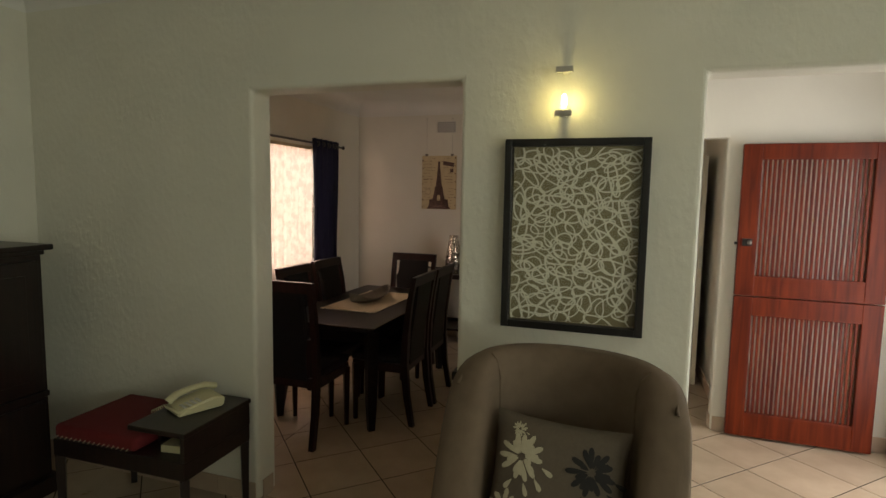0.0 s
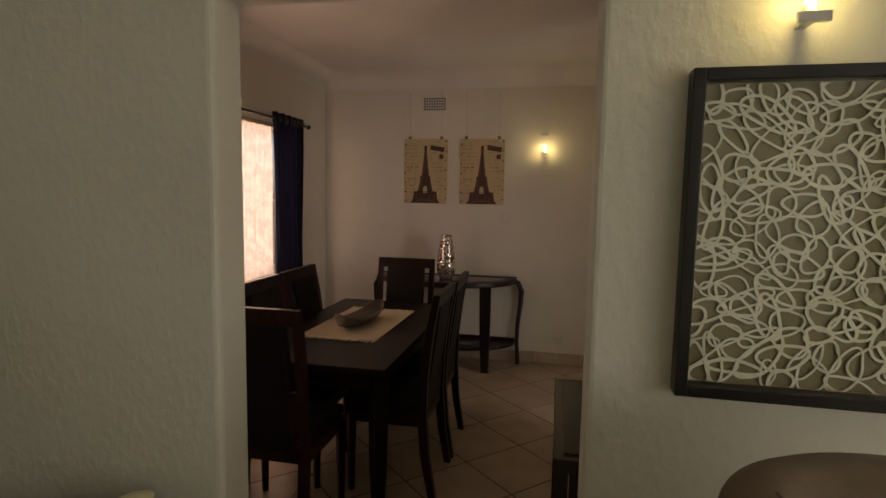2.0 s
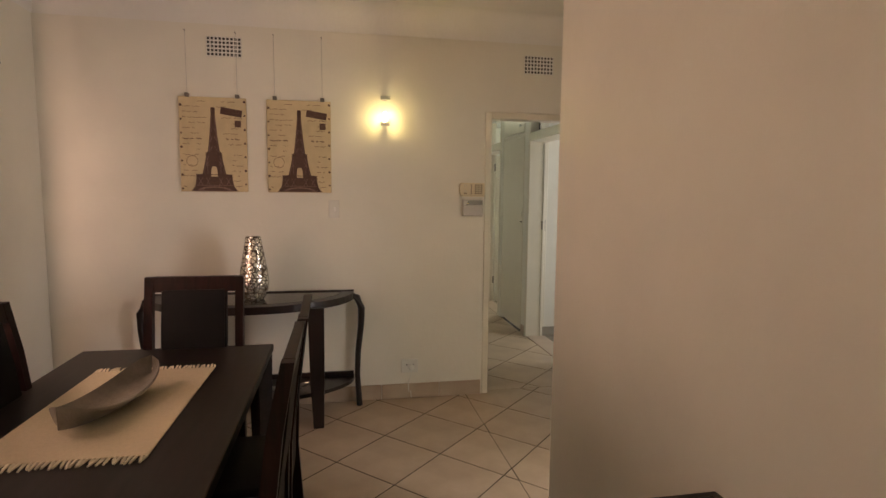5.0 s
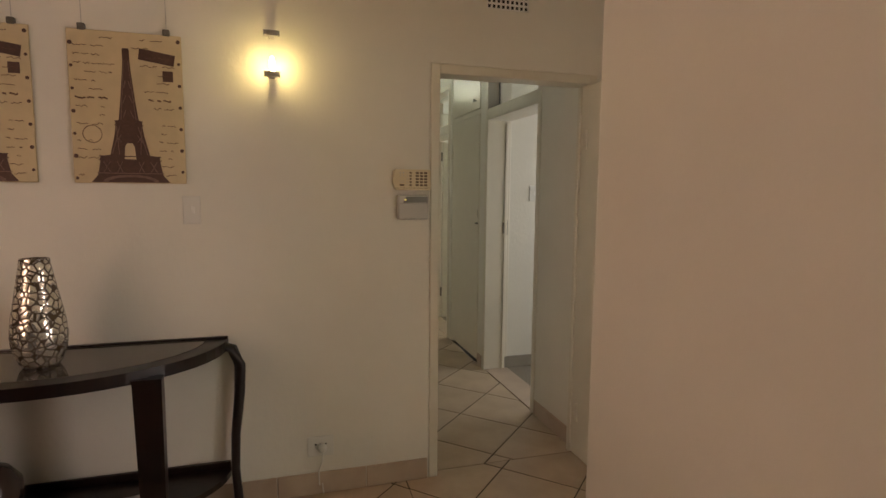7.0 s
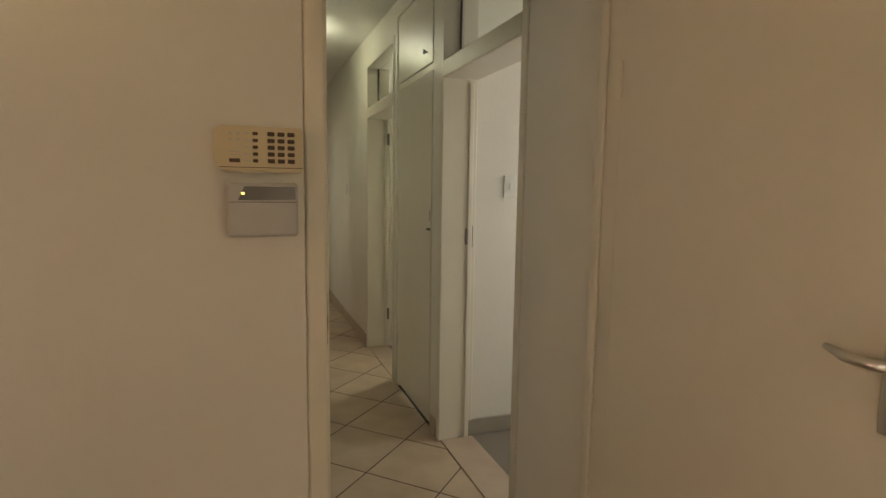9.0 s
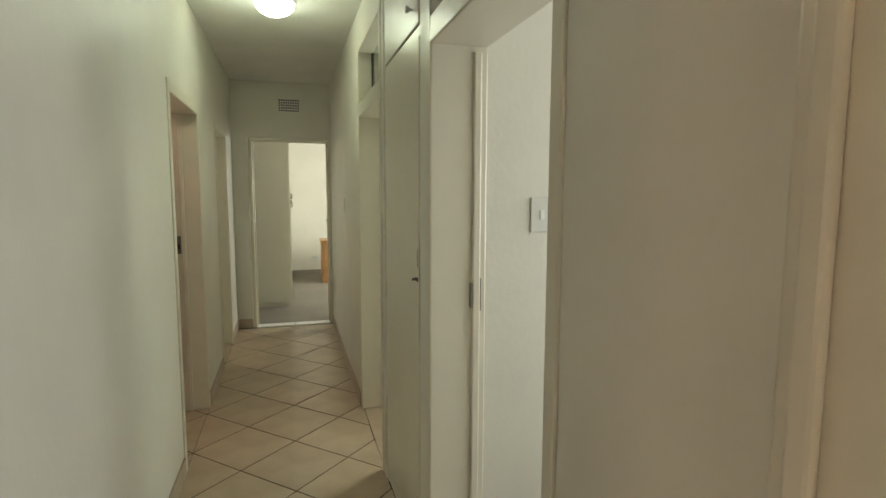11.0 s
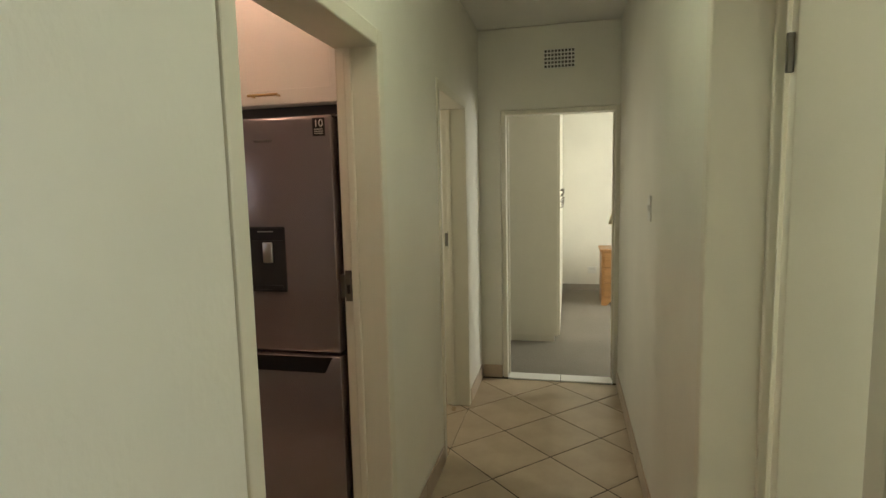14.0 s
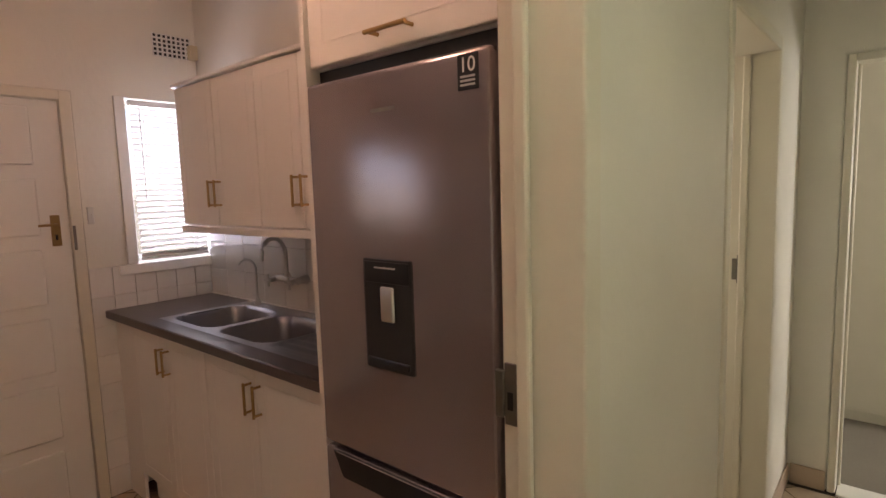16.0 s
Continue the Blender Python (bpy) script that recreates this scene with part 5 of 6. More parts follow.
def flower_cushion():
    ob = thing("scatter_cushion", (0.045, 1.125, 0.685), "taupe scatter cushion printed with cream and black flowers, on the armchair", "cushion")
    ob.matrix_basis = pose(0.03, 1.13, 0.74, -17, 2, -4)
    half, puff = 0.215, 0.07

    def bulge(x, z):
        u, v = min(1.0, abs(x) / half), min(1.0, abs(z) / half)
        return puff * (max(0.0, (1 - u ** 2.6) * (1 - v ** 2.6))) ** 0.55

    bm = bmesh.new()
    n = 20
    for s in (-1, 1):
        rows = []
        for i in range(n + 1):
            row = []
            for j in range(n + 1):
                x, z = half * (-1 + 2 * i / n), half * (-1 + 2 * j / n)
                pinch = 1 - 0.06 * (1 - abs(z / half) ** 2) * abs(x / half) ** 3
                pinch2 = 1 - 0.06 * (1 - abs(x / half) ** 2) * abs(z / half) ** 3
                row.append(bm.verts.new((x * pinch, s * bulge(x, z), z * pinch2)))
            rows.append(row)
        for q, w in zip(rows, rows[1:]):
            for j in range(n):
                f = (q[j], w[j], w[j + 1], q[j + 1])
                bm.faces.new(f if s < 0 else f[::-1])
    bmesh.ops.remove_doubles(bm, verts=bm.verts, dist=0.0005)
    part("cushion_cover", bm, M_CUSHION, ob, smooth=80)

    def petal(bm, cx, cz, ang, length, width):
        ring = []
        k = 12
        mid = bm.verts.new((cx + math.cos(ang) * length * 0.5, -bulge(cx, cz) - 0.004, cz + math.sin(ang) * length * 0.5))
        for i in range(k):
            g = 2 * math.pi * i / k
            a, b = length * (0.5 + 0.5 * math.cos(g)), width * math.sin(g) * (0.6 + 0.4 * math.cos(g))
            x, z = cx + a * math.cos(ang) - b * math.sin(ang), cz + a * math.sin(ang) + b * math.cos(ang)
            ring.append(bm.verts.new((x, -bulge(x, z) - 0.0025, z)))
        mid.co.y = -bulge(mid.co.x, mid.co.z) - 0.0028
        for i in range(k):
            bm.faces.new((mid, ring[i], ring[(i + 1) % k]))

    rnd = random.Random(6)
    for mat, spots in ((M_FLOWER, ((-0.105, 0.085, 0.066), (-0.145, -0.085, 0.058), (0.12, -0.15, 0.04), (-0.125, 0.165, 0.022))), (M_FLOWER2, ((0.11, 0.085, 0.065), (0.03, -0.09, 0.06)))):
        for cx, cz, r in spots:
            bm = bmesh.new()
            for layer, cnt in ((1.0, 11), (0.72, 9), (0.42, 6)):
                for k in range(cnt):
                    g = 2 * math.pi * k / cnt + rnd.uniform(-0.2, 0.2) + layer
                    petal(bm, cx + 0.16 * r * math.cos(g), cz + 0.16 * r * math.sin(g), g, r * layer * rnd.uniform(0.8, 1.05), r * 0.19)
            for k in range(4):
                g = -1.9 + k * 0.55
                petal(bm, cx + 1.05 * r * math.cos(g), cz + 1.15 * r * math.sin(g), g + rnd.uniform(-0.4, 0.4), r * 0.62, r * 0.17)
            part("flower_print", bm, mat, ob)


flower_cushion()

M_REDCLOTH = surface("red_cloth", (0.125, 0.006, 0.007), 0.85, vary=0.15, scale=60, bump=0.3, bump_scale=400)
M_PHONE = surface("cream_phone", (0.62, 0.58, 0.36), 0.35, vary=0.03)


def phone_bench():
    """Telephone seat: a cushioned stool with a raised shelf box at one end."""
    ob = thing("telephone_bench", (-2.40, 1.29, 0.0), "dark wooden telephone bench with a red cushioned seat", "bench", rz=1)
    w, d = 0.79, 0.46
    for x in (0.02, w - 0.02):
        for y in (0.02, d - 0.02):
            part("leg", tube([(x, y, 0.0), (x, y, 0.36)], [0.021, 0.029], 4), M_DARK, ob)
    part("seat_frame", box(0, w, 0, d, 0.36, 0.445, 0.005), M_DARK, ob)
    part("red_cushion", box(0.004, 0.50, 0.004, d - 0.004, 0.447, 0.518, 0.02, 3), M_REDCLOTH, ob, "red cloth seat pad with pale stitching", 60)
    bm = bmesh.new()
    for k in range(16):
        x = 0.02 + k * 0.029
        add_tube(bm, [(x, 0.0015, 0.452), (x + 0.016, 0.0015, 0.466)], 0.0022, 5)
    part("stitching", bm, M_LINEN, ob)
    part("shelf_side", box(w - 0.025, w, 0.002, d - 0.002, 0.446, 0.56, 0.003), M_DARK, ob)
    part("shelf_side", box(0.505, 0.528, 0.14, d - 0.002, 0.446, 0.56, 0.003), M_DARK, ob)
    part("shelf_back", box(0.505, w, d - 0.02, d - 0.001, 0.446, 0.559), M_DARK, ob)
    part("shelf_top", box(0.475, w + 0.008, -0.004, d + 0.004, 0.561, 0.585, 0.004), M_DARK, ob)
    bk = thing("note_book", (-1.80, 1.36, 0.446), "pale note book in the bench's shelf", "book", rz=8)
    part("pages", box(0, 0.12, 0, 0.17, 0.0, 0.035, 0.003), M_PHONE, bk)


phone_bench()


def telephone():
    ob = thing("telephone", (-1.795, 1.565, 0.585), "cream desk telephone with its handset on top", "telephone", rz=-24)
    ob.scale = (1.1, 1.2, 0.95)
    bm = outline_prism([(-0.09, 0.0), (0.10, 0.0), (0.105, 0.05), (0.06, 0.062), (-0.088, 0.026)], -0.075, 0.075, "x")
    bmesh.ops.bevel(bm, geom=bm.edges[:], offset=0.008, segments=3, affect="EDGES")
    part("phone_body", bm, M_PHONE, ob, smooth=50)
    h = part("handset", tube([(-0.048, -0.085, 0.045), (-0.048, -0.05, 0.074), (-0.048, 0.01, 0.088), (-0.048, 0.07, 0.090), (-0.048, 0.11, 0.070)], [0.021, 0.02, 0.017, 0.02, 0.023], 12, 0.8), M_PHONE, ob, smooth=60)
    for i in range(3):
        for j in range(4):
            part("phone_key", box(0.004 + i * 0.02, 0.018 + i * 0.02, -0.06 + j * 0.02, -0.046 + j * 0.02, 0.03 + 0.0045 * j, 0.039 + 0.0045 * j, 0.002), M_GREY, ob)
    pts = [(-0.048 + 0.008 * math.cos(k * 1.2), -0.09 - k * 0.0016, 0.03 - k * 0.0004 + 0.008 * math.sin(k * 1.2) * (1 if k > 3 else 0.4)) for k in range(36)]
    part("coiled_cord", tube(pts, 0.0018, 5), M_PHONE, ob)


telephone()


def display_cabinet():
    ob = thing("display_cabinet", (-3.14, 0.35, 0.0), "black-stained cabinet with a moulded top, beside the bench", "cabinet")
    part("plinth", box(0, 0.44, 0, 1.20, 0.0, 0.09, 0.004), M_DARK, ob)
    part("carcass", box(0, 0.40, 0.02, 1.17, 0.09, 1.31, 0.003), M_DARK, ob)
    part("cornice", box(0, 0.415, 0.01, 1.18, 1.31, 1.335, 0.004), M_DARK, ob)
    part("cornice_top", box(0, 0.445, -0.02, 1.21, 1.335, 1.365, 0.006), M_DARK, ob)
    for y in (0.04, 0.60):
        d = part("door", box(0.40, 0.422, y, y + 0.54, 0.58, 1.28, 0.003), M_DARK, ob)
        part("door_panel", box(0.422, 0.428, y + 0.07, y + 0.47, 0.65, 1.21, 0.004), M_DARK, d)
        part("knob", lathe([(0.004, 0), (0.011, 0.01), (0.012, 0.018), (0.003, 0.024)], 14), M_BRASS, d).matrix_basis = pose(0.424, y + (0.5 if y < 0.3 else 0.04), 0.9, 0, 90, 0)
    part("open_shelf", box(0.40, 0.43, 0.03, 1.16, 0.545, 0.575, 0.003), M_DARK, ob)
    for y in (0.04, 0.60):
        part("drawer", box(0.40, 0.42, y, y + 0.54, 0.12, 0.52, 0.004), M_DARK, ob)


display_cabinet()

# ---- kitchen ----
M_FRIDGE = surface("brushed_silver_steel", (0.34, 0.30, 0.32), 0.2, 0.75, vary=0.04, scale=60)
M_FDARK = surface("dark_grey_plastic", (0.022, 0.021, 0.022), 0.4, vary=0.08)
M_CAB = surface("white_cabinet_foil", (0.76, 0.73, 0.68), 0.35, vary=0.02)
M_COUNTER = surface("grey_brown_laminate", (0.075, 0.058, 0.055), 0.3, vary=0.35, scale=180)
M_SINK = surface("stainless_sink", (0.34, 0.34, 0.37), 0.3, 1.0, vary=0.06, scale=50)
M_WTILE = tile_mat("white_wall_tile", (0.70, 0.68, 0.64), (0.76, 0.74, 0.70), 0.18)
M_BADGE = surface("black_badge", (0.01, 0.01, 0.012), 0.3, vary=0.05)


def bar_handle(parent, x, y, z0, z1, name="handle"):
    """Upright brass bar on two posts, on a face that looks along -y."""
    h = part(name, tube([(x, y - 0.032, z0), (x, y - 0.032, z1)], 0.0055, 10), M_BRASS, parent, "aged brass bar handle", 60)
    for z in (z0 + 0.008, z1 - 0.008):
        part("handle_post", tube([(x, y, z), (x, y - 0.032, z)], 0.0048, 8), M_BRASS, h)


def panel_door(parent, x0, x1, y, z0, z1, name="door"):
    d = part(name, box(x0 + 0.0015, x1 - 0.0015, y, y + 0.018, z0, z1, 0.005, 3), M_CAB, parent)
    m = 0.055
    for g in ((x0 + m, x1 - m, z0 + m, z0 + m + 0.006), (x0 + m, x1 - m, z1 - m - 0.006, z1 - m), (x0 + m, x0 + m + 0.006, z0 + m, z1 - m), (x1 - m - 0.006, x1 - m, z0 + m, z1 - m)):
        part("moulding", box(g[0], g[1], y - 0.0012, y + 0.001, g[2], g[3], 0.0005, 1), M_CAB, d)
    return d


def base_unit(x0, x1, split, label):
    ob = thing("base_cabinet", (0, 0, 0), label, "cabinet", "kitchen base cabinets")
    part("carcass", box(x0 + 0.001, x1 - 0.001, 9.476, 9.99, 0.15, 0.835), M_CAB, ob)
    part("kickboard", box(x0 + 0.001, x1 - 0.001, 9.52, 9.535, 0.001, 0.149), M_CAB, ob)
    for a, b, hx in ((x0, split, split - 0.03), (split, x1, split + 0.03)):
        d = panel_door(ob, a, b, 9.457, 0.165, 0.945)
        bar_handle(d, hx, 9.457, 0.765, 0.885)


base_unit(-2.70, -1.925, -2.295, "white panelled kitchen base cabinet with brass handles")
base_unit(-1.924, -1.005, -1.545, "white panelled kitchen base cabinet under the sink drainer")
fill = thing("filler_panel", (0, 0, 0), "white filler panel at the end of the kitchen units", "panel")
part("panel_board", box(-2.893, -2.702, 9.462, 9.48, 0.001, 0.952, 0.002), M_CAB, fill)


def wall_unit(x0, x1, split, label):
    ob = thing("wall_cabinet", (0, 0, 0), label, "cabinet", "kitchen wall cabinets")
    part("carcass", box(x0 + 0.001, x1 - 0.001, 9.70, 9.998, 1.425, 2.085), M_CAB, ob)
    part("pelmet", box(x0 - 0.012, x1 - 0.001, 9.672, 9.70, 1.392, 1.424, 0.005), M_CAB, ob)
    part("cornice", box(x0 - 0.012, x1 - 0.001, 9.668, 9.99, 2.086, 2.105, 0.005), M_CAB, ob)
    for a, b, hx in ((x0, split, split - 0.028), (split, x1, split + 0.028)):
        d = panel_door(ob, a, b, 9.682, 1.43, 2.082)
        bar_handle(d, hx, 9.682, 1.515, 1.635)


wall_unit(-2.50, -1.80, -2.145, "white panelled kitchen wall cabinet beside the window")
wall_unit(-1.799, -1.005, -1.50, "white panelled kitchen wall cabinet beside the fridge")


def worktop():
    ob = thing("worktop", (0, 0, 0), "grey-brown laminate kitchen worktop", "worktop")
    bm = bmesh.new()
    for g in ((-2.892, -1.004, 9.425, 9.525), (-2.892, -1.004, 9.955, 9.999), (-2.892, -2.41, 9.525, 9.955), (-1.07, -1.004, 9.525, 9.955)):
        add_box(bm, *g, 0.954, 0.994)
    part("worktop_slab", bm, M_COUNTER, ob)
    part("front_edge", box(-2.892, -1.004, 9.418, 9.4248, 0.955, 0.993, 0.003), M_COUNTER, ob)
    part("back_seal", box(-2.89, -1.006, 9.981, 9.991, 0.9945, 1.003, 0.002), M_WHITE, ob, "white sealant strip")


worktop()


def double_sink():
    """Inset steel sink pressed from one sheet: two bowls and a grooved drainer."""
    ob = thing("double_sink", (0, 0, 0.994), "stainless steel double-bowl inset sink with a grooved drainer", "sink")
    bm = bmesh.new()
    x0, x1, y0, y1 = -2.44, -1.04, 9.497, 9.972
    n, m = 110, 40

    def depth(x, y):
        z = 0.004
        for cx, hw in ((-2.215, 0.178), (-1.79, 0.178)):
            r = (abs((x - cx) / hw) ** 5 + abs((y - 9.715) / 0.165) ** 5) ** 0.2
            z -= 0.15 * min(1.0, max(0.0, (1.08 - r) / 0.16)) ** 1.2
        if x > -1.57 and 9.54 < y < 9.90 and x < -1.08:
            z += 0.003 * math.sin((y - 9.54) / 0.36 * math.pi * 14) - 0.005
        return z

    rows = [[bm.verts.new((x0 + (x1 - x0) * i / n, y0 + (y1 - y0) * j / m, depth(x0 + (x1 - x0) * i / n, y0 + (y1 - y0) * j / m))) for j in range(m + 1)] for i in range(n + 1)]
    for q, w in zip(rows, rows[1:]):
        for j in range(m):
            bm.faces.new((q[j], w[j], w[j + 1], q[j + 1]))
    part("sink_sheet", bm, M_SINK, ob, smooth=60)
    for cx in (-2.215, -1.79):
        part("waste", lathe([(0.002, -0.1455), (0.032, -0.1455), (0.036, -0.143), (0.034, -0.142), (0.004, -0.1435)], 20, (cx, 9.72)), M_STEEL, ob)


double_sink()


def wall_mixer():
    ob = thing("sink_mixer_tap", (-2.02, 9.965, 1.155), "chrome wall-mounted sink mixer with a swan-neck spout", "tap")
    part("mixer_body", tube([(-0.09, -0.035, 0), (0.09, -0.035, 0)], 0.017, 14), M_CHROME, ob, smooth=60)
    for x in (-0.075, 0.075):
        part("wall_pipe", tube([(x, 0.033, 0), (x, -0.035, 0)], [0.024, 0.014], 14), M_CHROME, ob, smooth=60)
        h = part("cross_handle", tube([(x, -0.035, 0), (x * 1.15, -0.085, -0.004)], [0.013, 0.011], 12), M_CHROME, ob, smooth=60)
        part("handle_bar", tube([(x * 1.15 - 0.03, -0.082, -0.004), (x * 1.15 + 0.03, -0.082, -0.004)], 0.006, 8), M_CHROME, h)
        part("handle_bar", tube([(x * 1.15, -0.082, -0.034), (x * 1.15, -0.082, 0.026)], 0.006, 8), M_CHROME, h)
    pts = [(0, -0.035, 0.015), (0, -0.035, 0.12)] + [(0, -0.035 - 0.065 * (1 - math.cos(a * math.pi / 8)), 0.12 + 0.085 * math.sin(a * math.pi / 8)) for a in range(1, 8)] + [(0, -0.165, 0.105)]
    part("spout", tube(pts, 0.0105, 12), M_CHROME, ob, smooth=60)


wall_mixer()
ft = thing("filter_tap", (-2.30, 9.935, 0.997), "slim chrome filter tap behind the sink", "tap")
part("tap_base", lathe([(0.016, 0), (0.018, 0.01), (0.012, 0.03), (0.008, 0.04)], 14), M_CHROME, ft, smooth=60)
part("tap_spout", tube([(0, 0, 0.035), (0, 0, 0.19)] + [(-0.03 * (1 - math.cos(a * math.pi / 6)) * 0.9, -0.035 * (1 - math.cos(a * math.pi / 6)), 0.19 + 0.05 * math.sin(a * math.pi / 6)) for a in range(1, 6)], 0.0062, 10), M_CHROME, ft, smooth=60)
part("tap_lever", tube([(0, 0, 0.05), (-0.03, -0.01, 0.055)], 0.004, 8), M_CHROME, ft)


def fridge():
    ob = thing("fridge_freezer", (-0.955, 9.31, 0.0), "tall silver fridge-freezer with a water dispenser", "fridge")
    w = 0.585
    part("cabinet_body", box(0.0, w, 0.065, 0.66, 0.03, 1.838, 0.004), M_FDARK, ob, "dark grey fridge sides")
    d = part("fridge_door", box(0.006, w - 0.006, 0.0, 0.06, 0.895, 1.836, 0.012, 4), M_FRIDGE, ob, smooth=40)
    f = part("freezer_door", box(0.006, w - 0.006, 0.0, 0.06, 0.06, 0.883, 0.012, 4), M_FRIDGE, ob, smooth=40)
    part("grip_recess", outline_prism([(0.045, 0.878), (0.54, 0.878), (0.505, 0.812), (0.08, 0.812)], -0.0015, 0.004, "y"), M_BADGE, f, "dark grip recess")
    part("grip_lip", box(0.06, 0.525, -0.006, 0.004, 0.877, 0.881, 0.0015), M_FRIDGE, f)
    disp = part("dispenser_panel", box(0.198, 0.358, -0.004, 0.004, 1.142, 1.408, 0.006), M_FDARK, d, "black water dispenser")
    part("dispenser_display", box(0.206, 0.350, -0.006, -0.003, 1.352, 1.402, 0.002), M_BADGE, disp)
    part("display_mark", box(0.24, 0.31, -0.0066, -0.0058, 1.386, 1.390), M_GREY, disp)
    part("paddle", box(0.262, 0.306, -0.014, -0.004, 1.262, 1.345, 0.006, 3), M_CHROME, disp, "silver dispenser paddle", 50)
    part("drip_tray", box(0.21, 0.346, -0.010, -0.003, 1.152, 1.170, 0.003), M_BADGE, disp)
    badge = part("warranty_badge", box(0.500, 0.552, -0.0015, 0.002, 1.756, 1.826, 0.002), M_BADGE, d, "black badge with white figures")
    txt = bpy.data.curves.new("badge_figures", "FONT")
    txt.body, txt.size, txt.extrude, txt.align_x = "10", 0.040, 0.0004, "CENTER"
    txt.materials.append(M_WHITE)
    t = new("badge_figures", txt)
    t.parent = badge
    t.matrix_basis = pose(0.526, -0.0022, 1.791, 90, 0, 0)
    for z in (1.780, 1.772, 1.764):
        part("badge_line", box(0.508, 0.544, -0.0022, -0.0014, z, z + 0.004), M_GREY, badge)
    part("name_bar", box(0.245, 0.322, -0.001, 0.002, 1.742, 1.751, 0.0005, 1), M_STEEL, d)
    for x in (0.06, w - 0.06):
        part("foot", tube([(x, 0.12, 0.0), (x, 0.12, 0.032)], 0.02, 10), M_FDARK, ob)


fridge()
hs = thing("fridge_housing", (0, 0, 0), "white tall panel and top locker round the fridge", "cabinet")
part("side_panel", box(-1.0025, -0.984, 9.34, 9.998, 0.001, 2.56, 0.002), M_CAB, hs)
part("locker_body", box(-0.983, -0.335, 9.38, 9.998, 1.885, 2.56), M_CAB, hs)
# Dark sheet stands in for the shade between fridge and locker.
part("gap_shade", box(-0.983, -0.335, 9.385, 9.40, 1.846, 1.884), M_FDARK, hs)
ld = panel_door(hs, -0.983, -0.335, 9.352, 1.888, 2.555, "locker_door")
h = part("handle", tube([(-0.73, 9.318, 1.925), (-0.60, 9.318, 1.925)], 0.0055, 10), M_BRASS, ld, "aged brass bar handle", 60)
for x in (-0.72, -0.61):
    part("handle_post", tube([(x, 9.352, 1.925), (x, 9.318, 1.925)], 0.0048, 8), M_BRASS, h)

bs = thing("backsplash", (0, 0, 0), "white glazed wall tiles behind the sink", "wall tiles", kind="structure")
for i in range(10):
    for j in range(3):
        a, z = -2.890 + i * 0.189, 0.996 + j * 0.152
        part("wall_tile", box(a + 0.001, a + 0.187, 9.992, 9.9995, z, min(z + 0.150, 1.424), 0.0015, 1), M_WTILE, bs)
for i in range(6):
    for j in range(8):
        a, z = 9.36 + i * 0.107, 0.002 + j * 0.152
        if a < 9.99 and z < 1.1 and (j > 5 or i < 1):
            part("wall_tile", box(-2.8935, -2.886, a + 0.001, min(a + 0.1055, 9.99), z, z + 0.150, 0.0015, 1), M_WTILE, bs)


def venetian_blind():
    ob = thing("venetian_blind", (0, 0, 0), "white slatted venetian blind, half open against bright daylight", "blind")
    part("head_rail", box(-2.905, -2.872, 9.615, 9.985, 2.045, 2.075, 0.002), M_WHITE, ob)
    n = 26
    bm = bmesh.new()
    add_box(bm, -0.0165, 0.0165, -0.182, 0.182, -0.0007, 0.0007)
    me = bpy.data.meshes.new("slat")
    bm.to_mesh(me)
    bm.free()
    me.materials.append(M_WHITE)
    for k in range(n):
        s = new("slat", me)
        s.parent = ob
        s.matrix_basis = pose(-2.888, 9.80, 1.26 + k * 0.0305, 0, -47, 0)
    part("bottom_rail", box(-2.90, -2.876, 9.618, 9.982, 1.235, 1.25, 0.002), M_WHITE, ob)
    for y in (9.68, 9.92):
        part("ladder_cord", tube([(-2.874, y, 1.24), (-2.874, y, 2.05)], 0.0015, 6), M_WHITE, ob)
    part("tilt_wand", tube([(-2.868, 9.66, 2.04), (-2.865, 9.66, 1.55)], 0.003, 6), M_WHITE, ob)


venetian_blind()
for g in ((-2.8935, -2.872, 9.50, 10.0 - 0.002, 1.165, 1.218), (-2.8935, -2.880, 9.545, 9.598, 1.22, 2.09)):
    tagged(part("window_trim", box(*g, 0.003), M_WHITE), "white painted window trim", "trim", kind="structure")


def kitchen_door():
    ob = thing("back_door", (-2.945, 8.42, 0.010), "closed white wooden back door with raised horizontal panels", "door")
    w, hgt = 0.885, 2.03
    part("leaf", box(0, 0.035, 0, w, 0, hgt, 0.003), M_WHITE, ob)
    for k in range(6):
        z = 0.05 + k * 0.335
        part("panel", box(0.034, 0.045, 0.12, w - 0.12, z, z + 0.27, 0.009, 3), M_WHITE, ob)
    lk = part("lock_plate", box(0.035, 0.041, w - 0.078, w - 0.038, 1.335, 1.485, 0.002), M_BRASS, ob, "aged brass lock plate")
    part("keyhole", box(0.0412, 0.0422, w - 0.063, w - 0.053, 1.365, 1.39), M_BLACK, lk)
    part("lever", tube([(0.04, w - 0.058, 1.44), (0.07, w - 0.058, 1.44), (0.075, w - 0.07, 1.44), (0.075, w - 0.135, 1.438)], 0.0065, 10), M_BRASS, lk)
    fr = thing("door_frame_8", (0, 0, 0), "white painted back door frame", "door frame", kind="structure")
    for nm, g in (("jamb", (-3.0, -2.888, 8.361, 8.415, 0.0, 2.089)), ("jamb", (-3.0, -2.888, 9.308, 9.359, 0.0, 2.089)), ("head", (-3.0, -2.888, 8.414, 9.309, 2.045, 2.089))):
        part(nm, box(*g, 0.004), M_GLOSS, fr)
    part("strike_plate", box(-2.8885, -2.884, 9.312, 9.325, 1.32, 1.44, 0.001, 1), M_STEEL, fr)


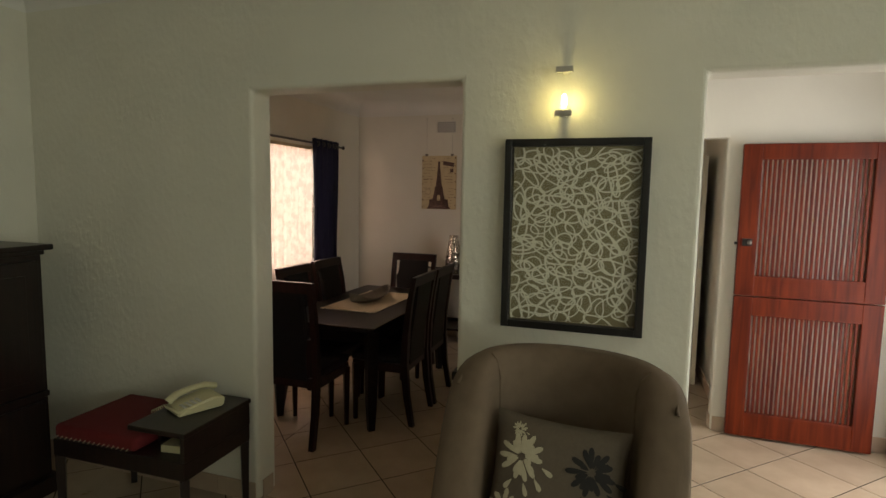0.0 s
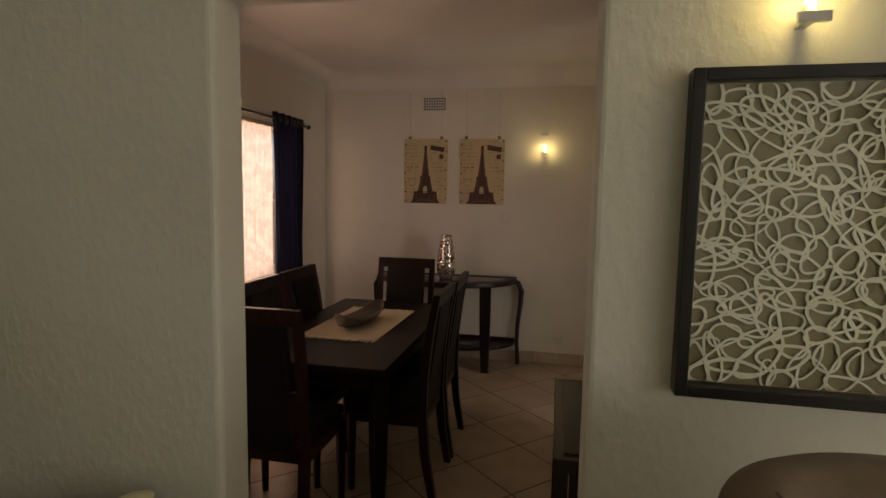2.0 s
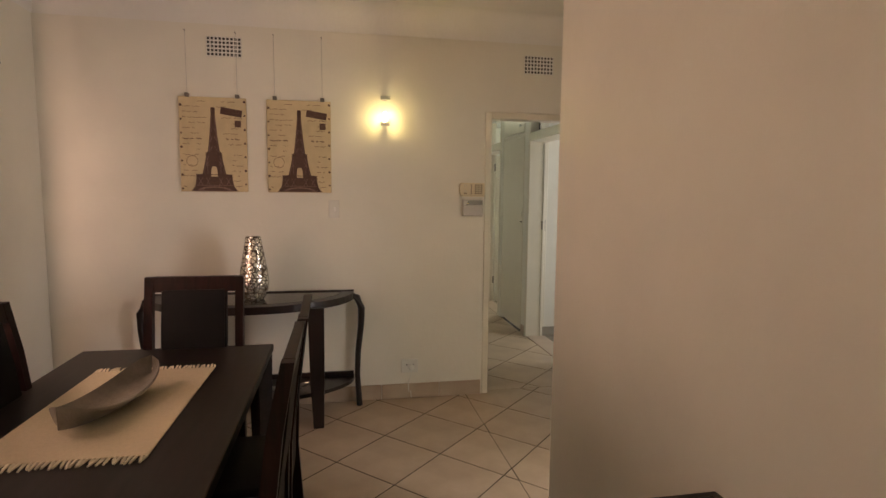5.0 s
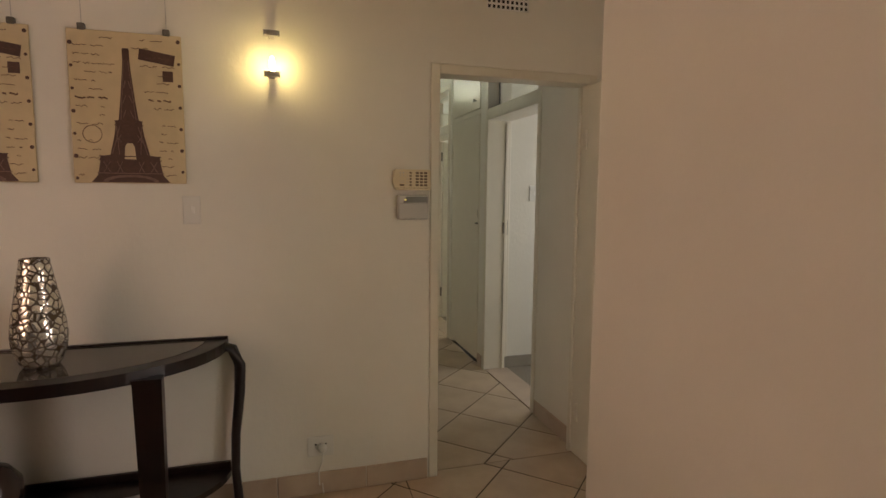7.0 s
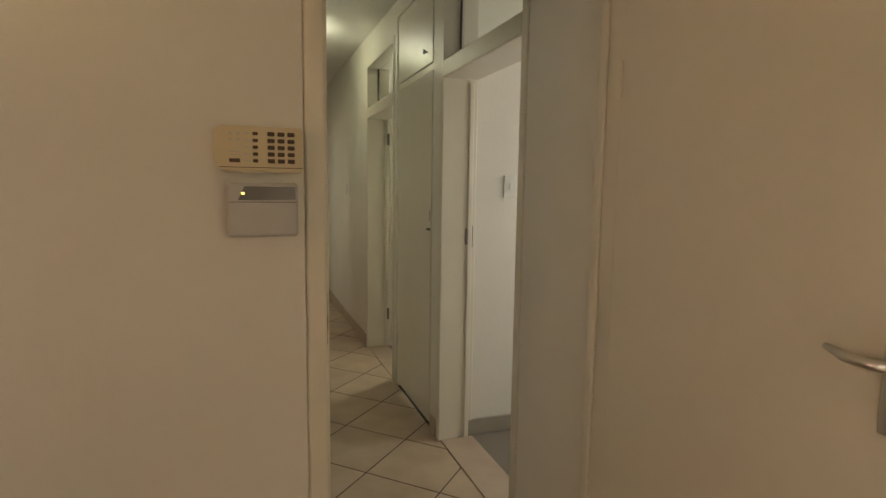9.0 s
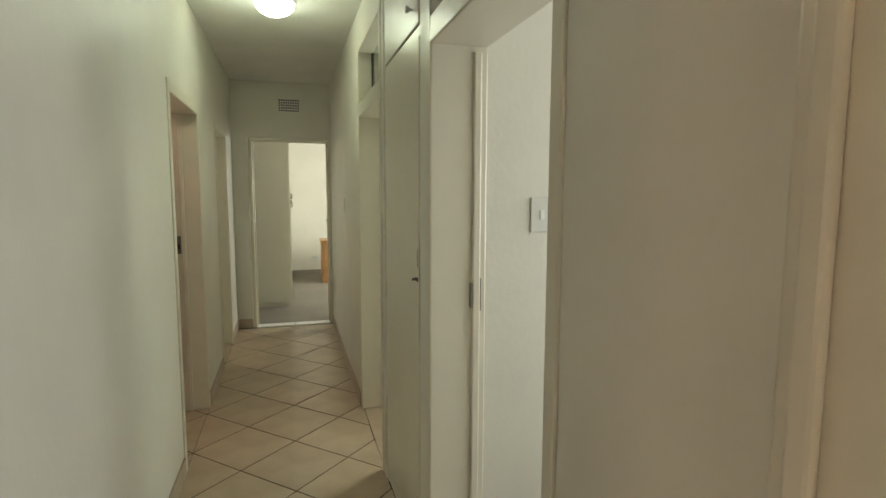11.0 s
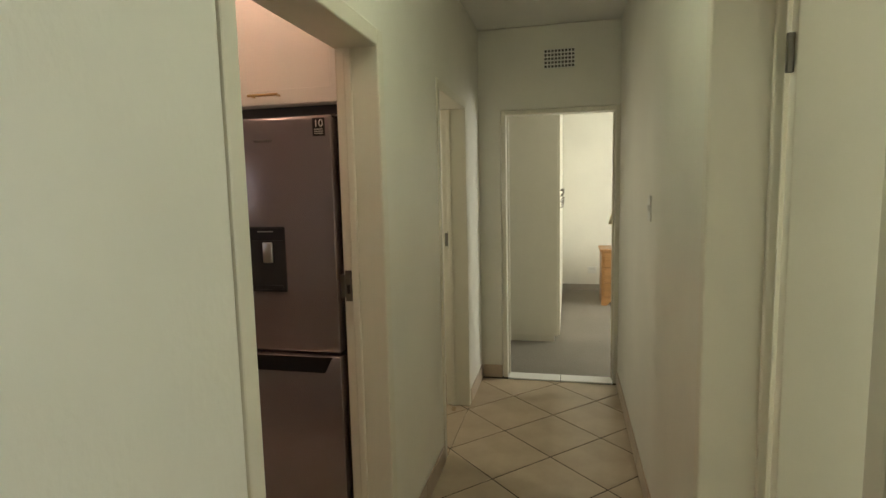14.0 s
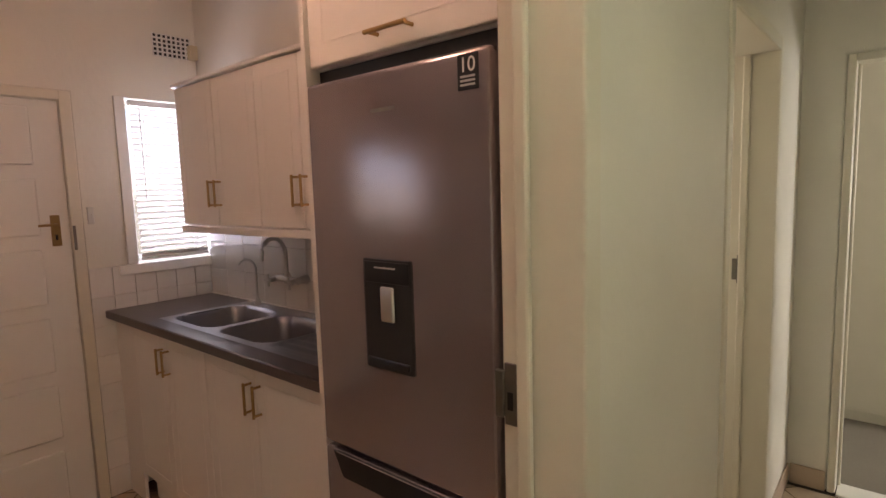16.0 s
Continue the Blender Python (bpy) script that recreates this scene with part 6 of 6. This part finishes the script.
kitchen_door()
sen = thing("motion_sensor", (-2.892, 9.985, 2.36), "small cream sensor box in the kitchen corner", "sensor")
part("sensor_case", box(0, 0.04, -0.035, 0.012, -0.035, 0.045, 0.006), M_CREAM, sen)

# ---- bedroom ----
M_OAK = wood("golden_pine", (0.30, 0.14, 0.045), (0.46, 0.25, 0.10), 0.4, 12, 0)


def wardrobe():
    ob = thing("wardrobe", (-0.25, 12.69, 0.0), "tall pale cream built-in wardrobe with small handles", "wardrobe")
    part("plinth", box(0.0, 0.63, 0.02, 2.84, 0.005, 0.07), M_GLOSS, ob)
    part("carcass", box(0.0, 0.665, 0.0, 2.85, 0.07, 2.60, 0.003), M_GLOSS, ob)
    for k in range(4):
        d = part("door", box(0.665, 0.685, 0.012 + k * 0.71, 0.718 + k * 0.71, 0.08, 2.58, 0.003), M_GLOSS, ob)
        for z in (1.36, 1.47):
            part("handle", tube([(0.684, 0.06 + k * 0.71, z - 0.03), (0.712, 0.06 + k * 0.71, z - 0.02), (0.712, 0.06 + k * 0.71, z + 0.02), (0.684, 0.06 + k * 0.71, z + 0.03)], 0.006, 8), M_STEEL, d)


wardrobe()


def pine_chest():
    ob = thing("pine_chest", (0.93, 14.47, 0.0), "golden pine chest of drawers on bracket feet", "chest of drawers")
    part("chest_top", box(-0.02, 0.84, -0.025, 0.46, 0.70, 0.728, 0.006), M_OAK, ob)
    part("carcass", box(0, 0.82, 0, 0.45, 0.08, 0.70, 0.004), M_OAK, ob)
    part("bracket_base", outline_prism([(0, 0.0), (0.07, 0.0), (0.10, 0.05), (0.72, 0.05), (0.75, 0.0), (0.82, 0.0), (0.82, 0.085), (0, 0.085)], -0.008, 0.44, "y"), M_OAK, ob)
    for k in range(3):
        z = 0.11 + k * 0.195
        d = part("drawer", box(0.03, 0.79, -0.014, 0.01, z, z + 0.18, 0.006), M_OAK, ob)
        for x in (0.2, 0.62):
            part("knob", lathe([(0.006, 0), (0.008, 0.012), (0.017, 0.022), (0.014, 0.032), (0.003, 0.034)], 14), M_OAK, d).matrix_basis = pose(x, -0.014, z + 0.09, 90, 0, 0)


pine_chest()


def table_lamp():
    ob = thing("table_lamp", (1.17, 14.63, 0.728), "lit table lamp with a pale tapered shade on the pine chest", "table lamp")
    part("lamp_base", lathe([(0.06, 0), (0.062, 0.012), (0.02, 0.03), (0.028, 0.09), (0.035, 0.14), (0.018, 0.21), (0.010, 0.30), (0.008, 0.34)], 24), M_BRASS, ob, smooth=60)
    m, nt, bsdf = node_mat("lamp_shade_cloth")
    tl = nt.nodes.new("ShaderNodeBsdfTranslucent")
    tl.inputs[0].default_value = (0.55, 0.48, 0.34, 1)
    bsdf.inputs["Base Color"].default_value, bsdf.inputs["Roughness"].default_value = (0.42, 0.37, 0.27, 1), 0.9
    mx = nt.nodes.new("ShaderNodeMixShader")
    nt.links.new(bsdf.outputs[0], mx.inputs[1])
    nt.links.new(tl.outputs[0], mx.inputs[2])
    nt.links.new(mx.outputs[0], nt.nodes["Material Output"].inputs["Surface"])
    bm = bmesh.new()
    rings = [[bm.verts.new((r * math.cos(2 * math.pi * k / 28), r * math.sin(2 * math.pi * k / 28), z)) for k in range(28)] for r, z in ((0.155, 0.31), (0.09, 0.52))]
    for k in range(28):
        bm.faces.new((rings[0][k], rings[0][(k + 1) % 28], rings[1][(k + 1) % 28], rings[1][k]))
    bmesh.ops.solidify(bm, geom=bm.faces[:], thickness=0.002)
    part("shade", bm, m, ob, "pale cloth shade", 60)
    part("lamp_globe", lathe([(0.004, 0.36), (0.022, 0.375), (0.028, 0.40), (0.02, 0.425), (0.003, 0.435)], 16), M_GLOW, ob, smooth=60)


table_lamp()

# ---- garden seen through the windows ----


def hedge(name, x, y0, y1, h, seed, count):
    rnd = random.Random(seed)
    ob = thing(name, (x, (y0 + y1) / 2, -0.12), "dense green garden shrubs outside the window", "shrub", kind="stuff")
    bm = bmesh.new()
    for _ in range(count):
        p = Vector((rnd.gauss(0, 0.35), rnd.uniform((y0 - y1) / 2, (y1 - y0) / 2), h * rnd.random() ** 0.7 * (0.8 + 0.3 * math.sin(rnd.random() * 6))))
        a = Vector((rnd.gauss(0, 1), rnd.gauss(0, 1), rnd.gauss(0, 1))).normalized()
        b = a.orthogonal().normalized()
        s = rnd.uniform(0.05, 0.11)
        v = [bm.verts.new(p + q) for q in (-a * s, b * s * 0.45, a * s, -b * s * 0.45)]
        bm.faces.new(v)
    part("leaves", bm, surface("leaf_green", (0.07, 0.11, 0.03), 0.6, vary=0.4, scale=5), ob)
    for k in range(5):
        y = (y0 - y1) / 2 + (y1 - y0) * (k + 0.5) / 5
        part("stem", tube([(0, y, 0), (0.05, y + 0.1, h * 0.4), (-0.05, y - 0.05, h * 0.8)], [0.04, 0.03, 0.01], 7), M_EARTH, ob)


hedge("garden_shrubs", -7.5, 1.0, 6.5, 2.4, 1, 2600)

# ---- floor tiles, laid diagonally, last ----
def clip_poly(poly, x0, x1, y0, y1):
    for axis, lim, sign in ((0, x0, 1), (0, x1, -1), (1, y0, 1), (1, y1, -1)):
        out = []
        for i, p in enumerate(poly):
            q = poly[(i + 1) % len(poly)]
            dp, dq = (p[axis] - lim) * sign, (q[axis] - lim) * sign
            if dp >= 0:
                out.append(p)
            if (dp >= 0) != (dq >= 0):
                t = dp / (dp - dq)
                out.append((p[0] + (q[0] - p[0]) * t, p[1] + (q[1] - p[1]) * t))
        poly = out
        if len(poly) < 3:
            return []
    return poly


def add_tile(bm, poly, ox, oy, up=0.0):
    """One tile: sides down to the bed and a slightly eased rim."""
    cx, cy = sum(p[0] for p in poly) / len(poly), sum(p[1] for p in poly) / len(poly)

    def ring(shrink, z):
        vs = []
        for x, y in poly:
            d = math.hypot(x - cx, y - cy) or 1
            k = max(0.0, 1 - shrink / d)
            vs.append(bm.verts.new((cx + (x - cx) * k - ox, cy + (y - cy) * k - oy, z + up)))
        return vs

    rs = [ring(0.0046, -0.008), ring(0.0046, -0.0014), ring(0.0072, 0.0)]
    for a, b in zip(rs, rs[1:]):
        for i in range(len(poly)):
            bm.faces.new((a[i], a[(i + 1) % len(poly)], b[(i + 1) % len(poly)], b[i]))
    bm.faces.new(rs[-1])


def lay_tiles(x0, x1, y0, y1, cx, cy, q, single, rest, up=0.0):
    whole = None
    for i in range(int((x0 - cx) / q) - 2, int((x1 - cx) / q) + 3):
        for j in range(int((y0 - cy) / q) - 2, int((y1 - cy) / q) + 3):
            if (i + j) % 2 == 0:
                continue
            mx, my = cx + i * q, cy + j * q
            full = [(mx - q, my), (mx, my - q), (mx + q, my), (mx, my + q)]
            poly = clip_poly(full, x0, x1, y0, y1)
            area = sum(poly[k][0] * poly[(k + 1) % len(poly)][1] - poly[(k + 1) % len(poly)][0] * poly[k][1] for k in range(len(poly))) / 2 if poly else 0
            if area < 0.0006:
                continue
            if not single:
                add_tile(rest, poly, 0, 0, up)
                continue
            uncut = abs(area - 2 * q * q) < 1e-6
            if uncut and whole:
                ob = new("tile", whole)
            else:
                bm = bmesh.new()
                add_tile(bm, poly, mx, my)
                me = bpy.data.meshes.new("tile")
                bm.to_mesh(me)
                bm.free()
                me.materials.append(M_TILE)
                ob = new("tile", me)
                if uncut:
                    whole = me
            ob.location = (mx, my, 0.0)
            ob.parent = floor_main


rest = bmesh.new()
TQ = 0.295
for room in ((-1.9, -0.125, 1.86, 5.555, -0.779, 4.303), (-0.125, 0.95, 3.755, 5.555, -0.779, 4.303), (-0.015, 1.95, 1.86, 3.755, -0.779, 4.303), (-0.172, 0.896, 5.555, 11.60, 0.413, 9.772), (-1.2, 0.5, 0.6, 1.86, -0.779, 4.303)):
    lay_tiles(*room, TQ, True, None)
for room in ((-2.89, -1.9, 1.86, 5.50, -0.779, 4.303), (-3.15, -1.2, -4.0, 1.86, -0.779, 4.303), (-1.2, 0.5, -4.0, 0.6, -0.779, 4.303), (0.5, 2.1, -4.0, 1.86, -0.779, 4.303), (-1.7, -0.172, 10.1, 11.63, 0.413, 9.772)):
    lay_tiles(*room, TQ, False, rest)
lay_tiles(-2.89, -0.172, 5.615, 9.995, 0.413, 9.772, TQ, False, rest, 0.0)
tagged(part("tile_field", rest, M_TILE, floor_main), "beige glazed floor tiles laid diagonally", kind="stuff")
